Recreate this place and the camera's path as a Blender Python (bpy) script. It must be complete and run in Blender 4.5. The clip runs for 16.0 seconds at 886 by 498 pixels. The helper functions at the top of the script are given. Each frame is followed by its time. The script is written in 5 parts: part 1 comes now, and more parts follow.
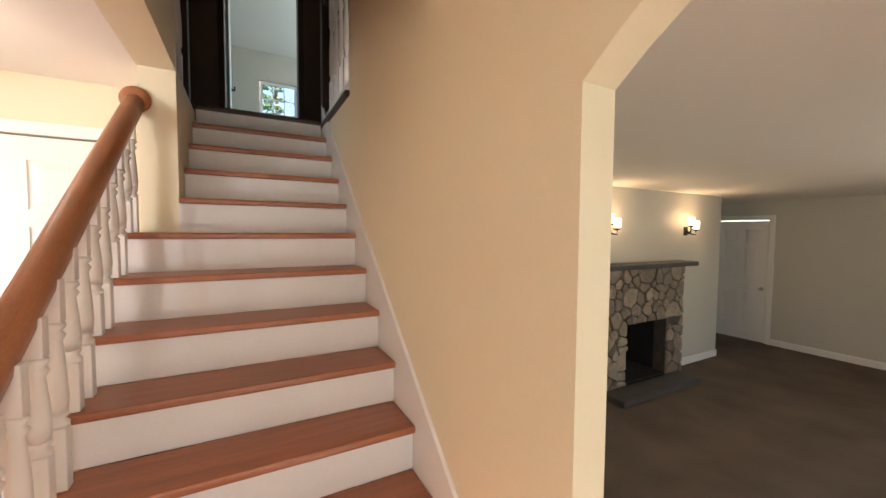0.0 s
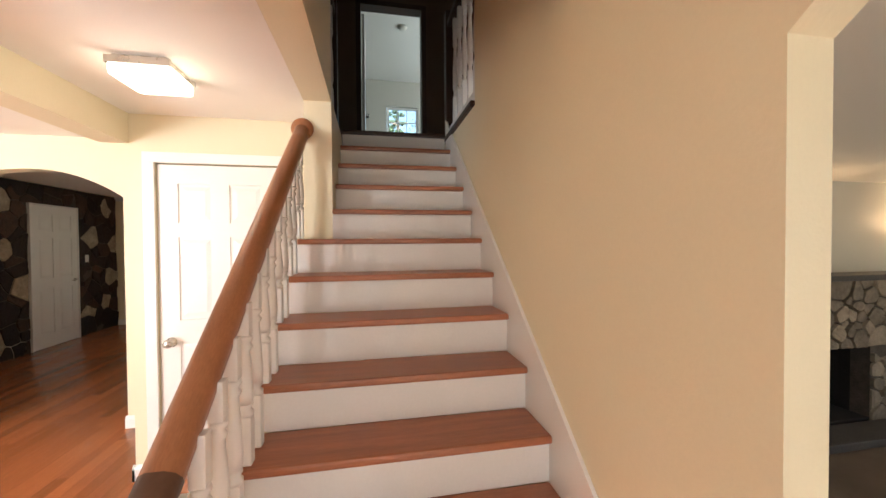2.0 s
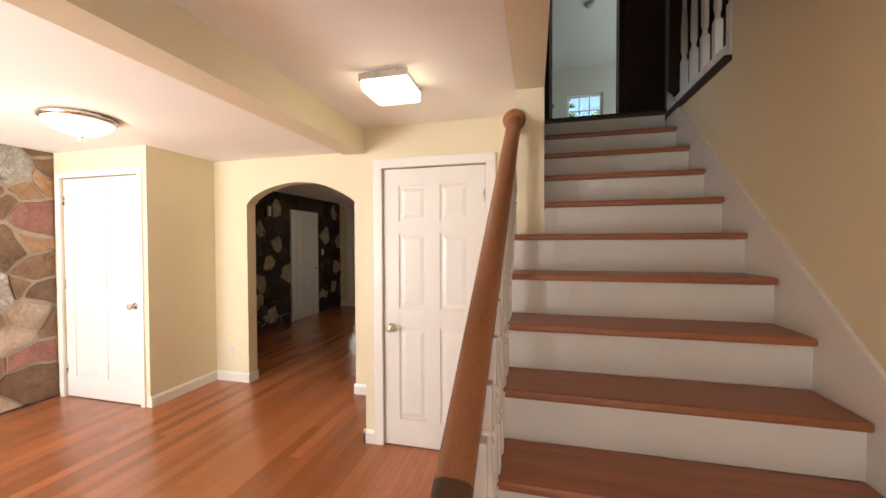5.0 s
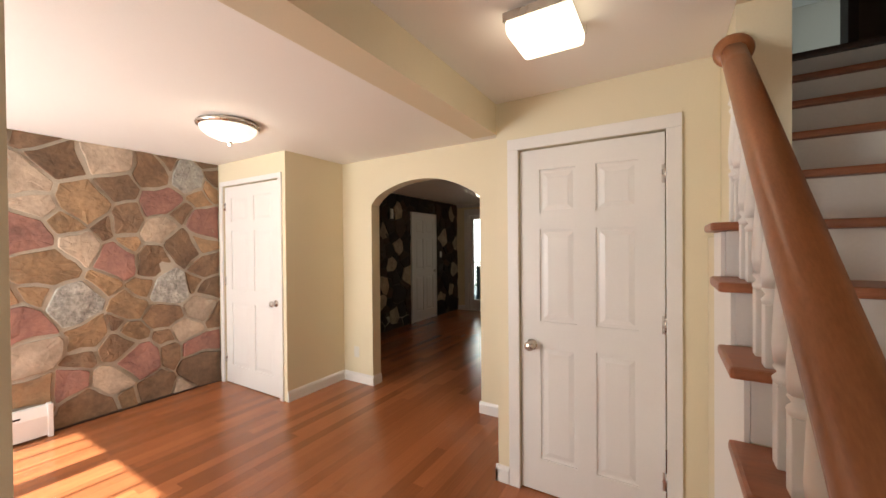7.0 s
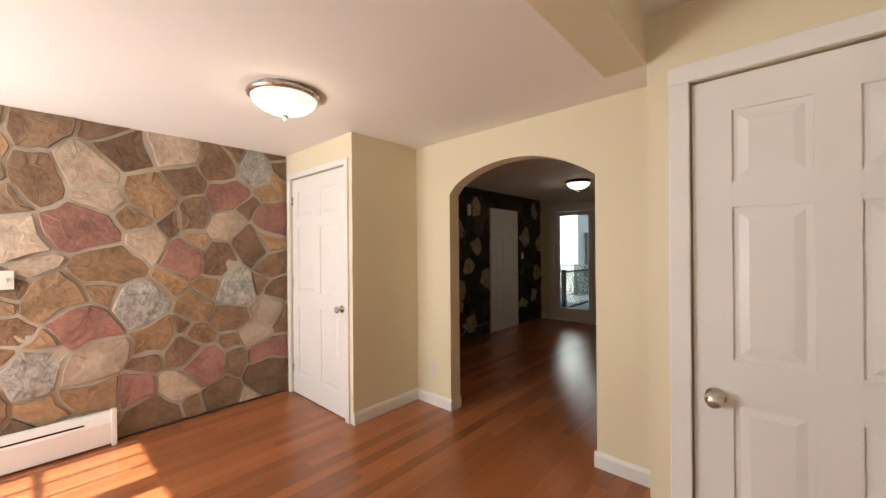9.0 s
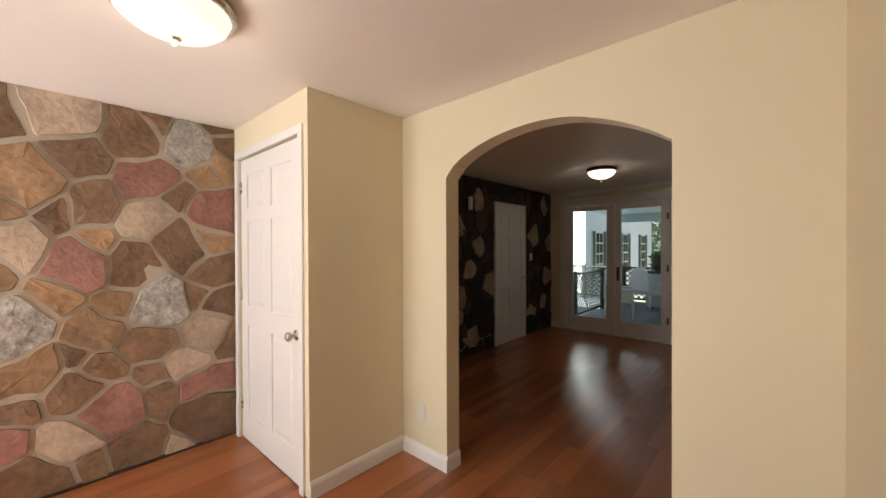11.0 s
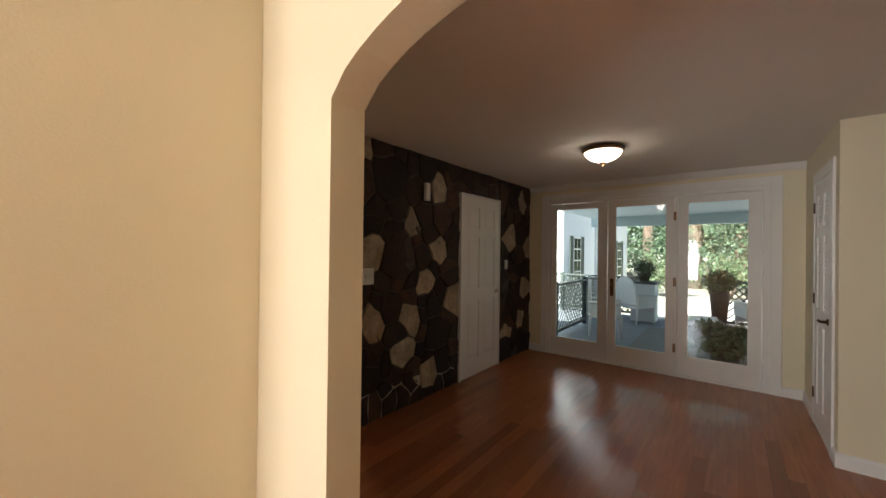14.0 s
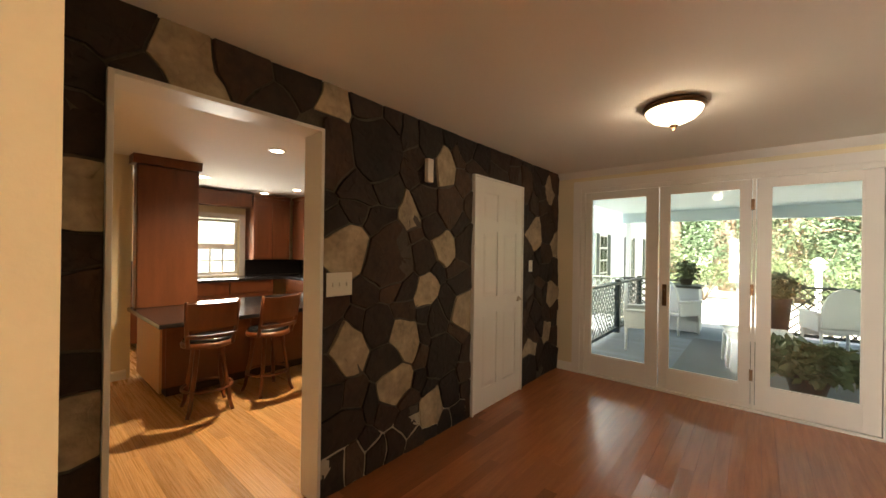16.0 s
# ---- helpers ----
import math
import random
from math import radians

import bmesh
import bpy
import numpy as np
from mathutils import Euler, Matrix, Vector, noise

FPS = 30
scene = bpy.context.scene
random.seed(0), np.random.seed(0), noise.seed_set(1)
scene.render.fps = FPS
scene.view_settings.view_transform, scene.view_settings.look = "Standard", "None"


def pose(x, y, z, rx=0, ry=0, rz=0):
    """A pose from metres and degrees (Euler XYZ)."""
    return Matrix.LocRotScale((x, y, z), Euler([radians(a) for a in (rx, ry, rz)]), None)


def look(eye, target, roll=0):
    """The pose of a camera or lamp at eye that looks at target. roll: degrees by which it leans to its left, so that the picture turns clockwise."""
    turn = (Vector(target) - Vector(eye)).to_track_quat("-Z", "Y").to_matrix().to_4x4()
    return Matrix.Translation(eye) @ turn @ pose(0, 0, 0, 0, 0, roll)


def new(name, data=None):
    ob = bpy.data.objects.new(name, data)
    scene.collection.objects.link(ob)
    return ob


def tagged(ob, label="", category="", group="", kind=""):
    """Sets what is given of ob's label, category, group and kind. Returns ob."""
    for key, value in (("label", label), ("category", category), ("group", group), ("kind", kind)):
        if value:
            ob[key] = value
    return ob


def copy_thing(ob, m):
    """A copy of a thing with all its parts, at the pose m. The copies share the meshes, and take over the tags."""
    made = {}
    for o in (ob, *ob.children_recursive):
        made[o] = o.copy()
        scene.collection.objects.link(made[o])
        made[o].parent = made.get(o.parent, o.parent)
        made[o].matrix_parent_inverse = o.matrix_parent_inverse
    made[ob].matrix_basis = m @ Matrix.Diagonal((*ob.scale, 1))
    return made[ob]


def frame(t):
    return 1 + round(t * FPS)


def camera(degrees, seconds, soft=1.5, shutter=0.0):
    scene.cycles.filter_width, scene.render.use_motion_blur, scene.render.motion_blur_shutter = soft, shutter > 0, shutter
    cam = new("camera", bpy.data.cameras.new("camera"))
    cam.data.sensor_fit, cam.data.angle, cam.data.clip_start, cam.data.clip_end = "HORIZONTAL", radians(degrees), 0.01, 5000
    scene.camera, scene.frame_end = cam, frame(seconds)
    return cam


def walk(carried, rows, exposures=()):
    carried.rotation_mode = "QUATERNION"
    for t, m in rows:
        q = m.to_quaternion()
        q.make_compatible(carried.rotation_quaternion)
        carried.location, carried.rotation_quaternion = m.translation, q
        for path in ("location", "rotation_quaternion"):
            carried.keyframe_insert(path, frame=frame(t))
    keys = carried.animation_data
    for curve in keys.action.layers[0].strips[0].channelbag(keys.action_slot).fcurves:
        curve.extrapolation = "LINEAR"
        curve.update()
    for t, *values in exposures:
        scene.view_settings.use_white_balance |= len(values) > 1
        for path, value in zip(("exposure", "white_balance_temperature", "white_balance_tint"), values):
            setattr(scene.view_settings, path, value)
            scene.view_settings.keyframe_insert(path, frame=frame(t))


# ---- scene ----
cam = camera(100.5, 16.0)
PATH = [
    (0, (0.305, 0.466, 1.524), (1.246, 2.228, 1.428), 0.4),
    (0.5, (0.297, 0.465, 1.521), (1.093, 2.298, 1.439), 0.1),
    (1, (0.286, 0.484, 1.484), (0.948, 2.371, 1.447), -0.2),
    (1.5, (0.265, 0.484, 1.495), (0.805, 2.409, 1.446), -0.7),
    (2, (0.231, 0.5, 1.487), (0.612, 2.463, 1.451), -0.4),
    (2.5, (0.204, 0.503, 1.481), (0.429, 2.49, 1.453), -0.1),
    (3, (0.174, 0.503, 1.475), (0.251, 2.502, 1.452), 0.1),
    (5.5, (-0.107, 0.726, 1.475), (-0.725, 2.628, 1.436), -0.4),
    (6, (-0.178, 0.808, 1.466), (-0.934, 2.66, 1.438), -0.5),
    (6.5, (-0.252, 0.915, 1.462), (-1.153, 2.7, 1.436), -0.6),
    (7, (-0.357, 1.026, 1.442), (-1.392, 2.737, 1.424), -0.5),
    (7.5, (-0.491, 1.151, 1.413), (-1.643, 2.786, 1.41), -0.3),
    (8, (-0.599, 1.253, 1.393), (-1.849, 2.814, 1.4), -0.2),
    (10.5, (-1.287, 1.988, 1.415), (-2.657, 3.445, 1.408), -0.6),
    (11, (-1.406, 2.159, 1.432), (-2.748, 3.642, 1.419), -0.2),
    (11.5, (-1.553, 2.337, 1.438), (-2.859, 3.852, 1.429), 0.1),
    (12, (-1.639, 2.512, 1.452), (-2.915, 4.052, 1.439), 0.5),
    (12.5, (-1.745, 2.703, 1.472), (-2.986, 4.271, 1.45), 0.4),
    (13, (-1.851, 2.89, 1.489), (-3.087, 4.462, 1.461), 0.8),
    (13.5, (-1.916, 3.049, 1.434), (-3.178, 4.6, 1.444), 0.4),
    (14, (-2.052, 3.274, 1.435), (-3.286, 4.847, 1.443), 0.7),
    (14.5, (-2.191, 3.476, 1.453), (-3.414, 5.058, 1.449), 0.7),
    (15, (-2.327, 3.654, 1.434), (-3.554, 5.233, 1.432), 0.8),
    (15.5, (-2.462, 3.81, 1.431), (-3.704, 5.378, 1.429), 0.9),
    (16, (-2.541, 3.997, 1.426), (-3.84, 5.517, 1.428), 0.8),
]
EXPOSURES = [(0.0, 3.2, 6200, 10), (3.0, 3.12, 6250, 10), (5.5, 2.5, 6400, 10), (8.0, 1.98, 6400, 10), (10.5, 1.92, 6350, 10), (12.5, 1.95, 6300, 10),
             (13.5, 2.3, 6300, 10), (14.5, 2.85, 6500, 10), (15.3, 3.3, 7000, 10), (16.0, 3.72, 7600, 10)]
walk(cam, [(t, look(eye, target, roll)) for t, eye, target, roll in PATH], EXPOSURES)

# ---- light ----
SUN_DIR = Vector((0.01, 1.0, -0.755)).normalized()
world = bpy.data.worlds.new("sky")
scene.world = world
world.use_nodes = True
wn = world.node_tree
sky = wn.nodes.new("ShaderNodeTexSky")
sky.sky_type, sky.sun_disc = "NISHITA", False
sky.sun_elevation = math.asin(-SUN_DIR.z)
sky.sun_rotation = math.atan2(-SUN_DIR.x, -SUN_DIR.y)
wn.links.new(sky.outputs[0], wn.nodes["Background"].inputs[0])
wn.nodes["Background"].inputs[1].default_value = 0.05
sun = new("sun", bpy.data.lights.new("sun", "SUN"))
sun.data.energy, sun.data.angle, sun.data.color = 5.0, radians(0.5), (1.0, 0.94, 0.85)
sun.matrix_world = look((0, 0, 30), Vector((0, 0, 30)) + SUN_DIR)


def area(name, eye, target, w, h, power, color=(1, 1, 1)):
    ob = new(name, bpy.data.lights.new(name, "AREA"))
    ob.data.shape, ob.data.size, ob.data.size_y, ob.data.energy, ob.data.color = "RECTANGLE", w, h, power, color
    ob.matrix_world = look(eye, target)
    return ob


def bulb(name, at, power, color=(1.0, 0.86, 0.68), radius=0.05):
    ob = new(name, bpy.data.lights.new(name, "POINT"))
    ob.data.energy, ob.data.color, ob.data.shadow_soft_size = power, color, radius
    ob.location = at
    return ob


area("window_light", (-3.62, -0.52, 1.25), (-3.62, 2.2, 3.2), 1.5, 1.5, 27, (0.95, 0.98, 1.0))
# added fill lamp before the solid entry door, for daylight from side glazing
area("entry_fill_light", (-0.1, -0.52, 1.25), (-0.1, 3, 1.1), 1.6, 1.9, 1.6, (1.0, 0.95, 0.9))
# added fill lamp that brightens the living room from out of view
area("living_fill_light", (4.0, -1.9, 1.2), (4.0, 3, 0.8), 2.2, 1.3, 2.6, (1.0, 0.97, 0.95))
area("kitchen_light", (-9.35, 6.25, 1.4), (-5, 6, 1.0), 0.6, 0.9, 2.6, (0.95, 1.0, 1.0))

# added fill lamp for the upper room, in an unseen side opening
area("upper_fill_light", (2.98, 6.7, 3.75), (0, 6.7, 3.7), 1.3, 1.2, 4.6, (0.72, 0.93, 1.0))

# ---- materials ----
def mat(name, base, rough=0.5, metal=0.0, vary=0.08, scale=6.0, bump=0.02, fine=60.0, random=0.0, stretch=(1, 1, 1), second=None, coords="Object"):
    """Principled surface with variation at two scales, bump, and a shade of its own for each piece."""
    m = bpy.data.materials.new(name)
    m.use_nodes = True
    nt = m.node_tree
    nd, ln = nt.nodes, nt.links
    p = nd["Principled BSDF"]
    p.inputs["Roughness"].default_value, p.inputs["Metallic"].default_value = rough, metal
    tc, mp = nd.new("ShaderNodeTexCoord"), nd.new("ShaderNodeMapping")
    mp.inputs["Scale"].default_value = stretch
    ln.new(tc.outputs[coords], mp.inputs[0])
    info = nd.new("ShaderNodeObjectInfo")
    add = nd.new("ShaderNodeVectorMath")
    add.operation = "MULTIPLY_ADD"
    add.inputs[1].default_value = (37, 53, 71)
    ln.new(info.outputs["Random"], add.inputs[0])
    ln.new(mp.outputs[0], add.inputs[2])
    n1, n2 = nd.new("ShaderNodeTexNoise"), nd.new("ShaderNodeTexNoise")
    for n, sc, de in ((n1, scale, 3), (n2, fine, 4)):
        n.inputs["Scale"].default_value, n.inputs["Detail"].default_value = sc, de
        ln.new(add.outputs[0], n.inputs["Vector"])
    ramp = nd.new("ShaderNodeValToRGB")
    c2 = second or [min(1, c * (1 + vary)) for c in base]
    ramp.color_ramp.elements[0].position, ramp.color_ramp.elements[1].position = 0.3, 0.7
    ramp.color_ramp.elements[0].color = (*[c * (1 - vary) for c in base], 1)
    ramp.color_ramp.elements[1].color = (*c2, 1)
    mixf = nd.new("ShaderNodeMix")
    mixf.inputs[0].default_value = 0.4
    ln.new(n1.outputs[0], mixf.inputs[2])
    ln.new(n2.outputs[0], mixf.inputs[3])
    ln.new(mixf.outputs[0], ramp.inputs[0])
    hsv = nd.new("ShaderNodeHueSaturation")
    ln.new(ramp.outputs[0], hsv.inputs["Color"])
    if random:
        mr = nd.new("ShaderNodeMapRange")
        mr.inputs[3].default_value, mr.inputs[4].default_value = 1 - random, 1 + random
        ln.new(info.outputs["Random"], mr.inputs[0])
        ln.new(mr.outputs[0], hsv.inputs["Value"])
    ln.new(hsv.outputs[0], p.inputs["Base Color"])
    rr = nd.new("ShaderNodeMapRange")
    rr.inputs[3].default_value, rr.inputs[4].default_value = max(0.02, rough - 0.08), min(1, rough + 0.08)
    ln.new(n1.outputs[0], rr.inputs[0])
    ln.new(rr.outputs[0], p.inputs["Roughness"])
    if bump:
        b = nd.new("ShaderNodeBump")
        b.inputs["Strength"].default_value, b.inputs["Distance"].default_value = 0.5, bump
        ln.new(n2.outputs[0], b.inputs["Height"])
        ln.new(b.outputs[0], p.inputs["Normal"])
    return m


def glow(name, color, power):
    m = bpy.data.materials.new(name)
    m.use_nodes = True
    p = m.node_tree.nodes["Principled BSDF"]
    p.inputs["Base Color"].default_value = (0.9, 0.88, 0.8, 1)
    p.inputs["Emission Color"].default_value = (*color, 1)
    p.inputs["Emission Strength"].default_value = power
    return m


def glass_mat():
    m = bpy.data.materials.new("pane_glass")
    m.use_nodes = True
    nt = m.node_tree
    nt.nodes.remove(nt.nodes["Principled BSDF"])
    t, g, mix, f = (nt.nodes.new(k) for k in ("ShaderNodeBsdfTransparent", "ShaderNodeBsdfGlossy", "ShaderNodeMixShader", "ShaderNodeFresnel"))
    t.inputs[0].default_value = (0.93, 0.97, 0.96, 1)
    g.inputs["Roughness"].default_value = 0.02
    nt.links.new(f.outputs[0], mix.inputs[0])
    nt.links.new(t.outputs[0], mix.inputs[1])
    nt.links.new(g.outputs[0], mix.inputs[2])
    nt.links.new(mix.outputs[0], nt.nodes["Material Output"].inputs[0])
    return m


WALL = mat("cream_wall_paint", (0.76, 0.67, 0.475), 0.55, vary=0.03, scale=1.5, bump=0.001, fine=120)
CEIL = mat("ceiling_paint", (0.86, 0.82, 0.76), 0.8, vary=0.02, scale=1.2, bump=0.001, fine=150)
GREYWALL = mat("grey_wall_paint", (0.55, 0.52, 0.45), 0.6, vary=0.03, scale=1.5, bump=0.001, fine=120)
TRIM = mat("white_gloss_paint", (0.80, 0.77, 0.73), 0.35, vary=0.02, scale=4, bump=0.0006, fine=80)
RISER = mat("riser_paint", (0.78, 0.74, 0.70), 0.42, vary=0.04, scale=5, bump=0.0008, fine=90)
OAK = mat("oak_floor", (0.34, 0.118, 0.046), 0.14, vary=0.25, scale=3, bump=0.001, fine=30, random=0.22, stretch=(14, 1, 1))
KOAK = mat("natural_oak_floor", (0.56, 0.31, 0.13), 0.28, vary=0.2, scale=3, bump=0.001, fine=30, random=0.2, stretch=(1, 14, 1))
TREAD = mat("tread_wood", (0.33, 0.12, 0.055), 0.36, vary=0.28, scale=2.5, bump=0.001, fine=25, random=0.1, stretch=(1, 14, 8))
RAILWOOD = mat("handrail_wood", (0.34, 0.135, 0.055), 0.36, vary=0.25, scale=2, bump=0.0006, fine=30, stretch=(10, 2, 2))
BROWNWALL = mat("brown_wall_paint", (0.12, 0.07, 0.045), 0.6, vary=0.06, scale=1.5, bump=0.001, fine=120)
DARKWOOD = mat("dark_stained_wood", (0.045, 0.02, 0.012), 0.45, vary=0.3, scale=4, bump=0.001, fine=40)
CABINET = mat("cherry_cabinet", (0.17, 0.056, 0.024), 0.35, vary=0.2, scale=2, bump=0.0005, fine=25, random=0.1, stretch=(8, 8, 1))
PANELWOOD = mat("light_maple_panel", (0.50, 0.28, 0.13), 0.4, vary=0.12, scale=2, bump=0.0005, fine=25, stretch=(8, 8, 1))
GRANITE = mat("dark_granite", (0.03, 0.025, 0.025), 0.15, vary=0.5, scale=60, bump=0, fine=200)
BLACK = mat("black_appliance", (0.012, 0.012, 0.013), 0.2, vary=0.1, bump=0)
NICKEL = mat("brushed_nickel", (0.62, 0.58, 0.53), 0.28, metal=1.0, vary=0.05, scale=20, bump=0.0002)
BRONZE = mat("bronze_metal", (0.16, 0.09, 0.05), 0.35, metal=1.0, vary=0.15, scale=15, bump=0.0002)
IRON = mat("black_iron", (0.02, 0.018, 0.016), 0.5, metal=0.6, vary=0.2, bump=0.0005)
MORTAR = mat("pale_mortar", (0.43, 0.365, 0.285), 0.9, vary=0.15, scale=12, bump=0.004, fine=90)
DARKMORTAR = mat("dark_mortar", (0.065, 0.05, 0.038), 0.9, vary=0.3, scale=9, bump=0.004, fine=90, second=(0.12, 0.10, 0.08))
CARPET = mat("brown_carpet", (0.125, 0.092, 0.066), 0.98, vary=0.4, scale=2, bump=0.012, fine=220)
S_TAN = mat("tan_sandstone", (0.31, 0.19, 0.10), 0.78, vary=0.42, scale=6, bump=0.013, fine=28, random=0.2)
S_BROWN = mat("brown_stone", (0.20, 0.12, 0.068), 0.78, vary=0.45, scale=6, bump=0.013, fine=28, random=0.25)
S_ROSE = mat("rose_stone", (0.30, 0.145, 0.11), 0.78, vary=0.42, scale=6, bump=0.012, fine=28, random=0.15)
S_PALE = mat("pale_buff_stone", (0.43, 0.33, 0.24), 0.8, vary=0.35, scale=6, bump=0.013, fine=28, random=0.12)
S_GREY = mat("lichen_grey_stone", (0.30, 0.28, 0.24), 0.85, vary=0.5, scale=14, bump=0.025, fine=36, random=0.1, second=(0.55, 0.52, 0.46))
D_BLACK = mat("dark_fieldstone", (0.026, 0.0145, 0.009), 0.8, vary=0.55, scale=5, bump=0.014, fine=26, random=0.35)
D_UMBER = mat("umber_fieldstone", (0.055, 0.028, 0.016), 0.8, vary=0.5, scale=5, bump=0.014, fine=26, random=0.3)
D_LIGHT = mat("buff_fieldstone", (0.35, 0.27, 0.18), 0.75, vary=0.45, scale=6, bump=0.014, fine=26, random=0.2)
F_STONE = mat("fireplace_stone", (0.25, 0.20, 0.145), 0.85, vary=0.35, scale=7, bump=0.015, fine=30, random=0.3)
SLATE = mat("grey_slate", (0.075, 0.07, 0.066), 0.6, vary=0.25, scale=6, bump=0.004, fine=40)
SOOT = mat("sooty_brick", (0.02, 0.017, 0.015), 0.95, vary=0.4, scale=8, bump=0.004)
GLASS = glass_mat()
SHADE = glow("lamp_glass_lit", (1.0, 0.85, 0.62), 0.6)
SHADE_DAY = glow("alabaster_glass_lit", (1.0, 0.88, 0.70), 0.26)
FLAME = glow("sconce_glass_lit", (1.0, 0.62, 0.28), 0.65)
DOWN = glow("downlight_lens_lit", (1.0, 0.9, 0.72), 1.8)
DECK = mat("grey_deck_boards", (0.20, 0.23, 0.25), 0.7, vary=0.15, scale=4, bump=0.002, fine=40, random=0.15)
RUG = mat("grey_outdoor_rug", (0.16, 0.165, 0.16), 0.95, vary=0.15, scale=20, bump=0.003, fine=150)
GREENRAIL = mat("dark_green_rail_paint", (0.045, 0.06, 0.055), 0.5, vary=0.15, bump=0.001)
WICKER = mat("white_wicker", (0.72, 0.71, 0.68), 0.6, vary=0.1, scale=30, bump=0.006, fine=160)
CUSHION = mat("patterned_cushion", (0.55, 0.42, 0.33), 0.9, vary=0.35, scale=16, bump=0.002, second=(0.75, 0.72, 0.65))
SIDING = mat("white_siding", (0.78, 0.79, 0.80), 0.6, vary=0.04, scale=3, bump=0.001)
PORCHCEIL = mat("pale_blue_porch_paint", (0.50, 0.62, 0.68), 0.6, vary=0.04, scale=3, bump=0.001)
ROOFMAT = mat("asphalt_shingle", (0.10, 0.095, 0.09), 0.9, vary=0.25, scale=10, bump=0.004)
GROUND = mat("dry_pale_ground", (0.30, 0.30, 0.20), 0.95, vary=0.3, scale=0.6, bump=0.02, fine=12, second=(0.46, 0.43, 0.36))
PAVING = mat("pale_concrete", (0.55, 0.53, 0.49), 0.85, vary=0.1, scale=2, bump=0.003)
BARK = mat("bark", (0.14, 0.10, 0.075), 0.95, vary=0.4, scale=12, bump=0.02, stretch=(1, 1, 0.2))
LEAF = mat("foliage", (0.05, 0.085, 0.035), 0.6, vary=0.5, scale=3, bump=0, second=(0.11, 0.155, 0.07))
NEEDLE = mat("conifer_needles", (0.04, 0.085, 0.04), 0.7, vary=0.4, scale=3, bump=0, second=(0.07, 0.11, 0.06))
POT = mat("dark_clay_pot", (0.05, 0.04, 0.035), 0.6, vary=0.2, scale=8, bump=0.001)
PLASTIC = mat("switch_plastic", (0.74, 0.70, 0.62), 0.4, vary=0.02, bump=0)


# ---- building helpers ----
def box(bm, x0, y0, z0, x1, y1, z1, bev=0.0):
    r = bmesh.ops.create_cube(bm, size=1)
    for v in r["verts"]:
        v.co = Vector(((x0 + x1) / 2 + v.co.x * (x1 - x0), (y0 + y1) / 2 + v.co.y * (y1 - y0), (z0 + z1) / 2 + v.co.z * (z1 - z0)))
    if bev:
        es = list({e for v in r["verts"] for e in v.link_edges})
        bmesh.ops.bevel(bm, geom=es, offset=bev, segments=2, affect="EDGES", profile=0.6)


def prism(bm, pts, lift):
    """A flat outline of 3D points, thickened by the vector lift."""
    a = [bm.verts.new(p) for p in pts]
    b = [bm.verts.new(Vector(p) + Vector(lift)) for p in pts]
    n = len(pts)
    bm.faces.new(a)
    bm.faces.new(b[::-1])
    for i in range(n):
        bm.faces.new((a[i], b[i], b[(i + 1) % n], a[(i + 1) % n]))
    bmesh.ops.recalc_face_normals(bm, faces=bm.faces[:])


def lathe(bm, profile, at=(0, 0, 0), seg=20, turn=None):
    """A turned shape from (radius, height) pairs."""
    rings = []
    for r, z in profile:
        ring = []
        for k in range(seg):
            a = 2 * math.pi * k / seg
            v = Vector((r * math.cos(a), r * math.sin(a), z))
            ring.append(bm.verts.new((turn @ v if turn else v) + Vector(at)))
        rings.append(ring)
    for lo, hi in zip(rings, rings[1:]):
        for k in range(seg):
            f = bm.faces.new((lo[k], lo[(k + 1) % seg], hi[(k + 1) % seg], hi[k]))
            f.smooth = True
    for ring in (rings[0][::-1], rings[-1]):
        if profile[0 if ring is not rings[-1] else -1][0] > 1e-4:
            bm.faces.new(ring)


def tube(bm, pts, r, seg=8, close=True):
    """A round bar along points; r: one radius or one for each point."""
    rings = []
    for i, p in enumerate(pts):
        p = Vector(p)
        d = (Vector(pts[min(i + 1, len(pts) - 1)]) - Vector(pts[max(i - 1, 0)])).normalized()
        u = d.orthogonal().normalized() if abs(d.z) > 0.99 else d.cross(Vector((0, 0, 1))).normalized()
        w = d.cross(u)
        rad = r[i] if isinstance(r, (list, tuple)) else r
        rings.append([bm.verts.new(p + rad * (math.cos(2 * math.pi * k / seg) * u + math.sin(2 * math.pi * k / seg) * w)) for k in range(seg)])
    for lo, hi in zip(rings, rings[1:]):
        for k in range(seg):
            f = bm.faces.new((lo[k], lo[(k + 1) % seg], hi[(k + 1) % seg], hi[k]))
            f.smooth = True
    if close:
        bm.faces.new(rings[0][::-1])
        bm.faces.new(rings[-1])


def part(name, bm, material, parent=None, label=""):
    me = bpy.data.meshes.new(name)
    bm.normal_update()
    bm.to_mesh(me)
    bm.free()
    me.materials.append(material)
    ob = new(name, me)
    ob.parent = parent
    if label:
        ob["label"] = label
    return ob


def thing(name, label, category, m=None, group="", kind=""):
    ob = new(name)
    if m:
        ob.matrix_world = m
    return tagged(ob, label, category, group, kind)


def built(name, material, *boxes, label="", category="", kind="structure", bev=0.0):
    bm = bmesh.new()
    for b in boxes:
        box(bm, *b, bev=bev)
    return tagged(part(name, bm, material), label, category, "", kind)


def boxpart(name, material, parent, *b, bev=0.0, label=""):
    bm = bmesh.new()
    box(bm, *b, bev=bev)
    return part(name, bm, material, parent, label)


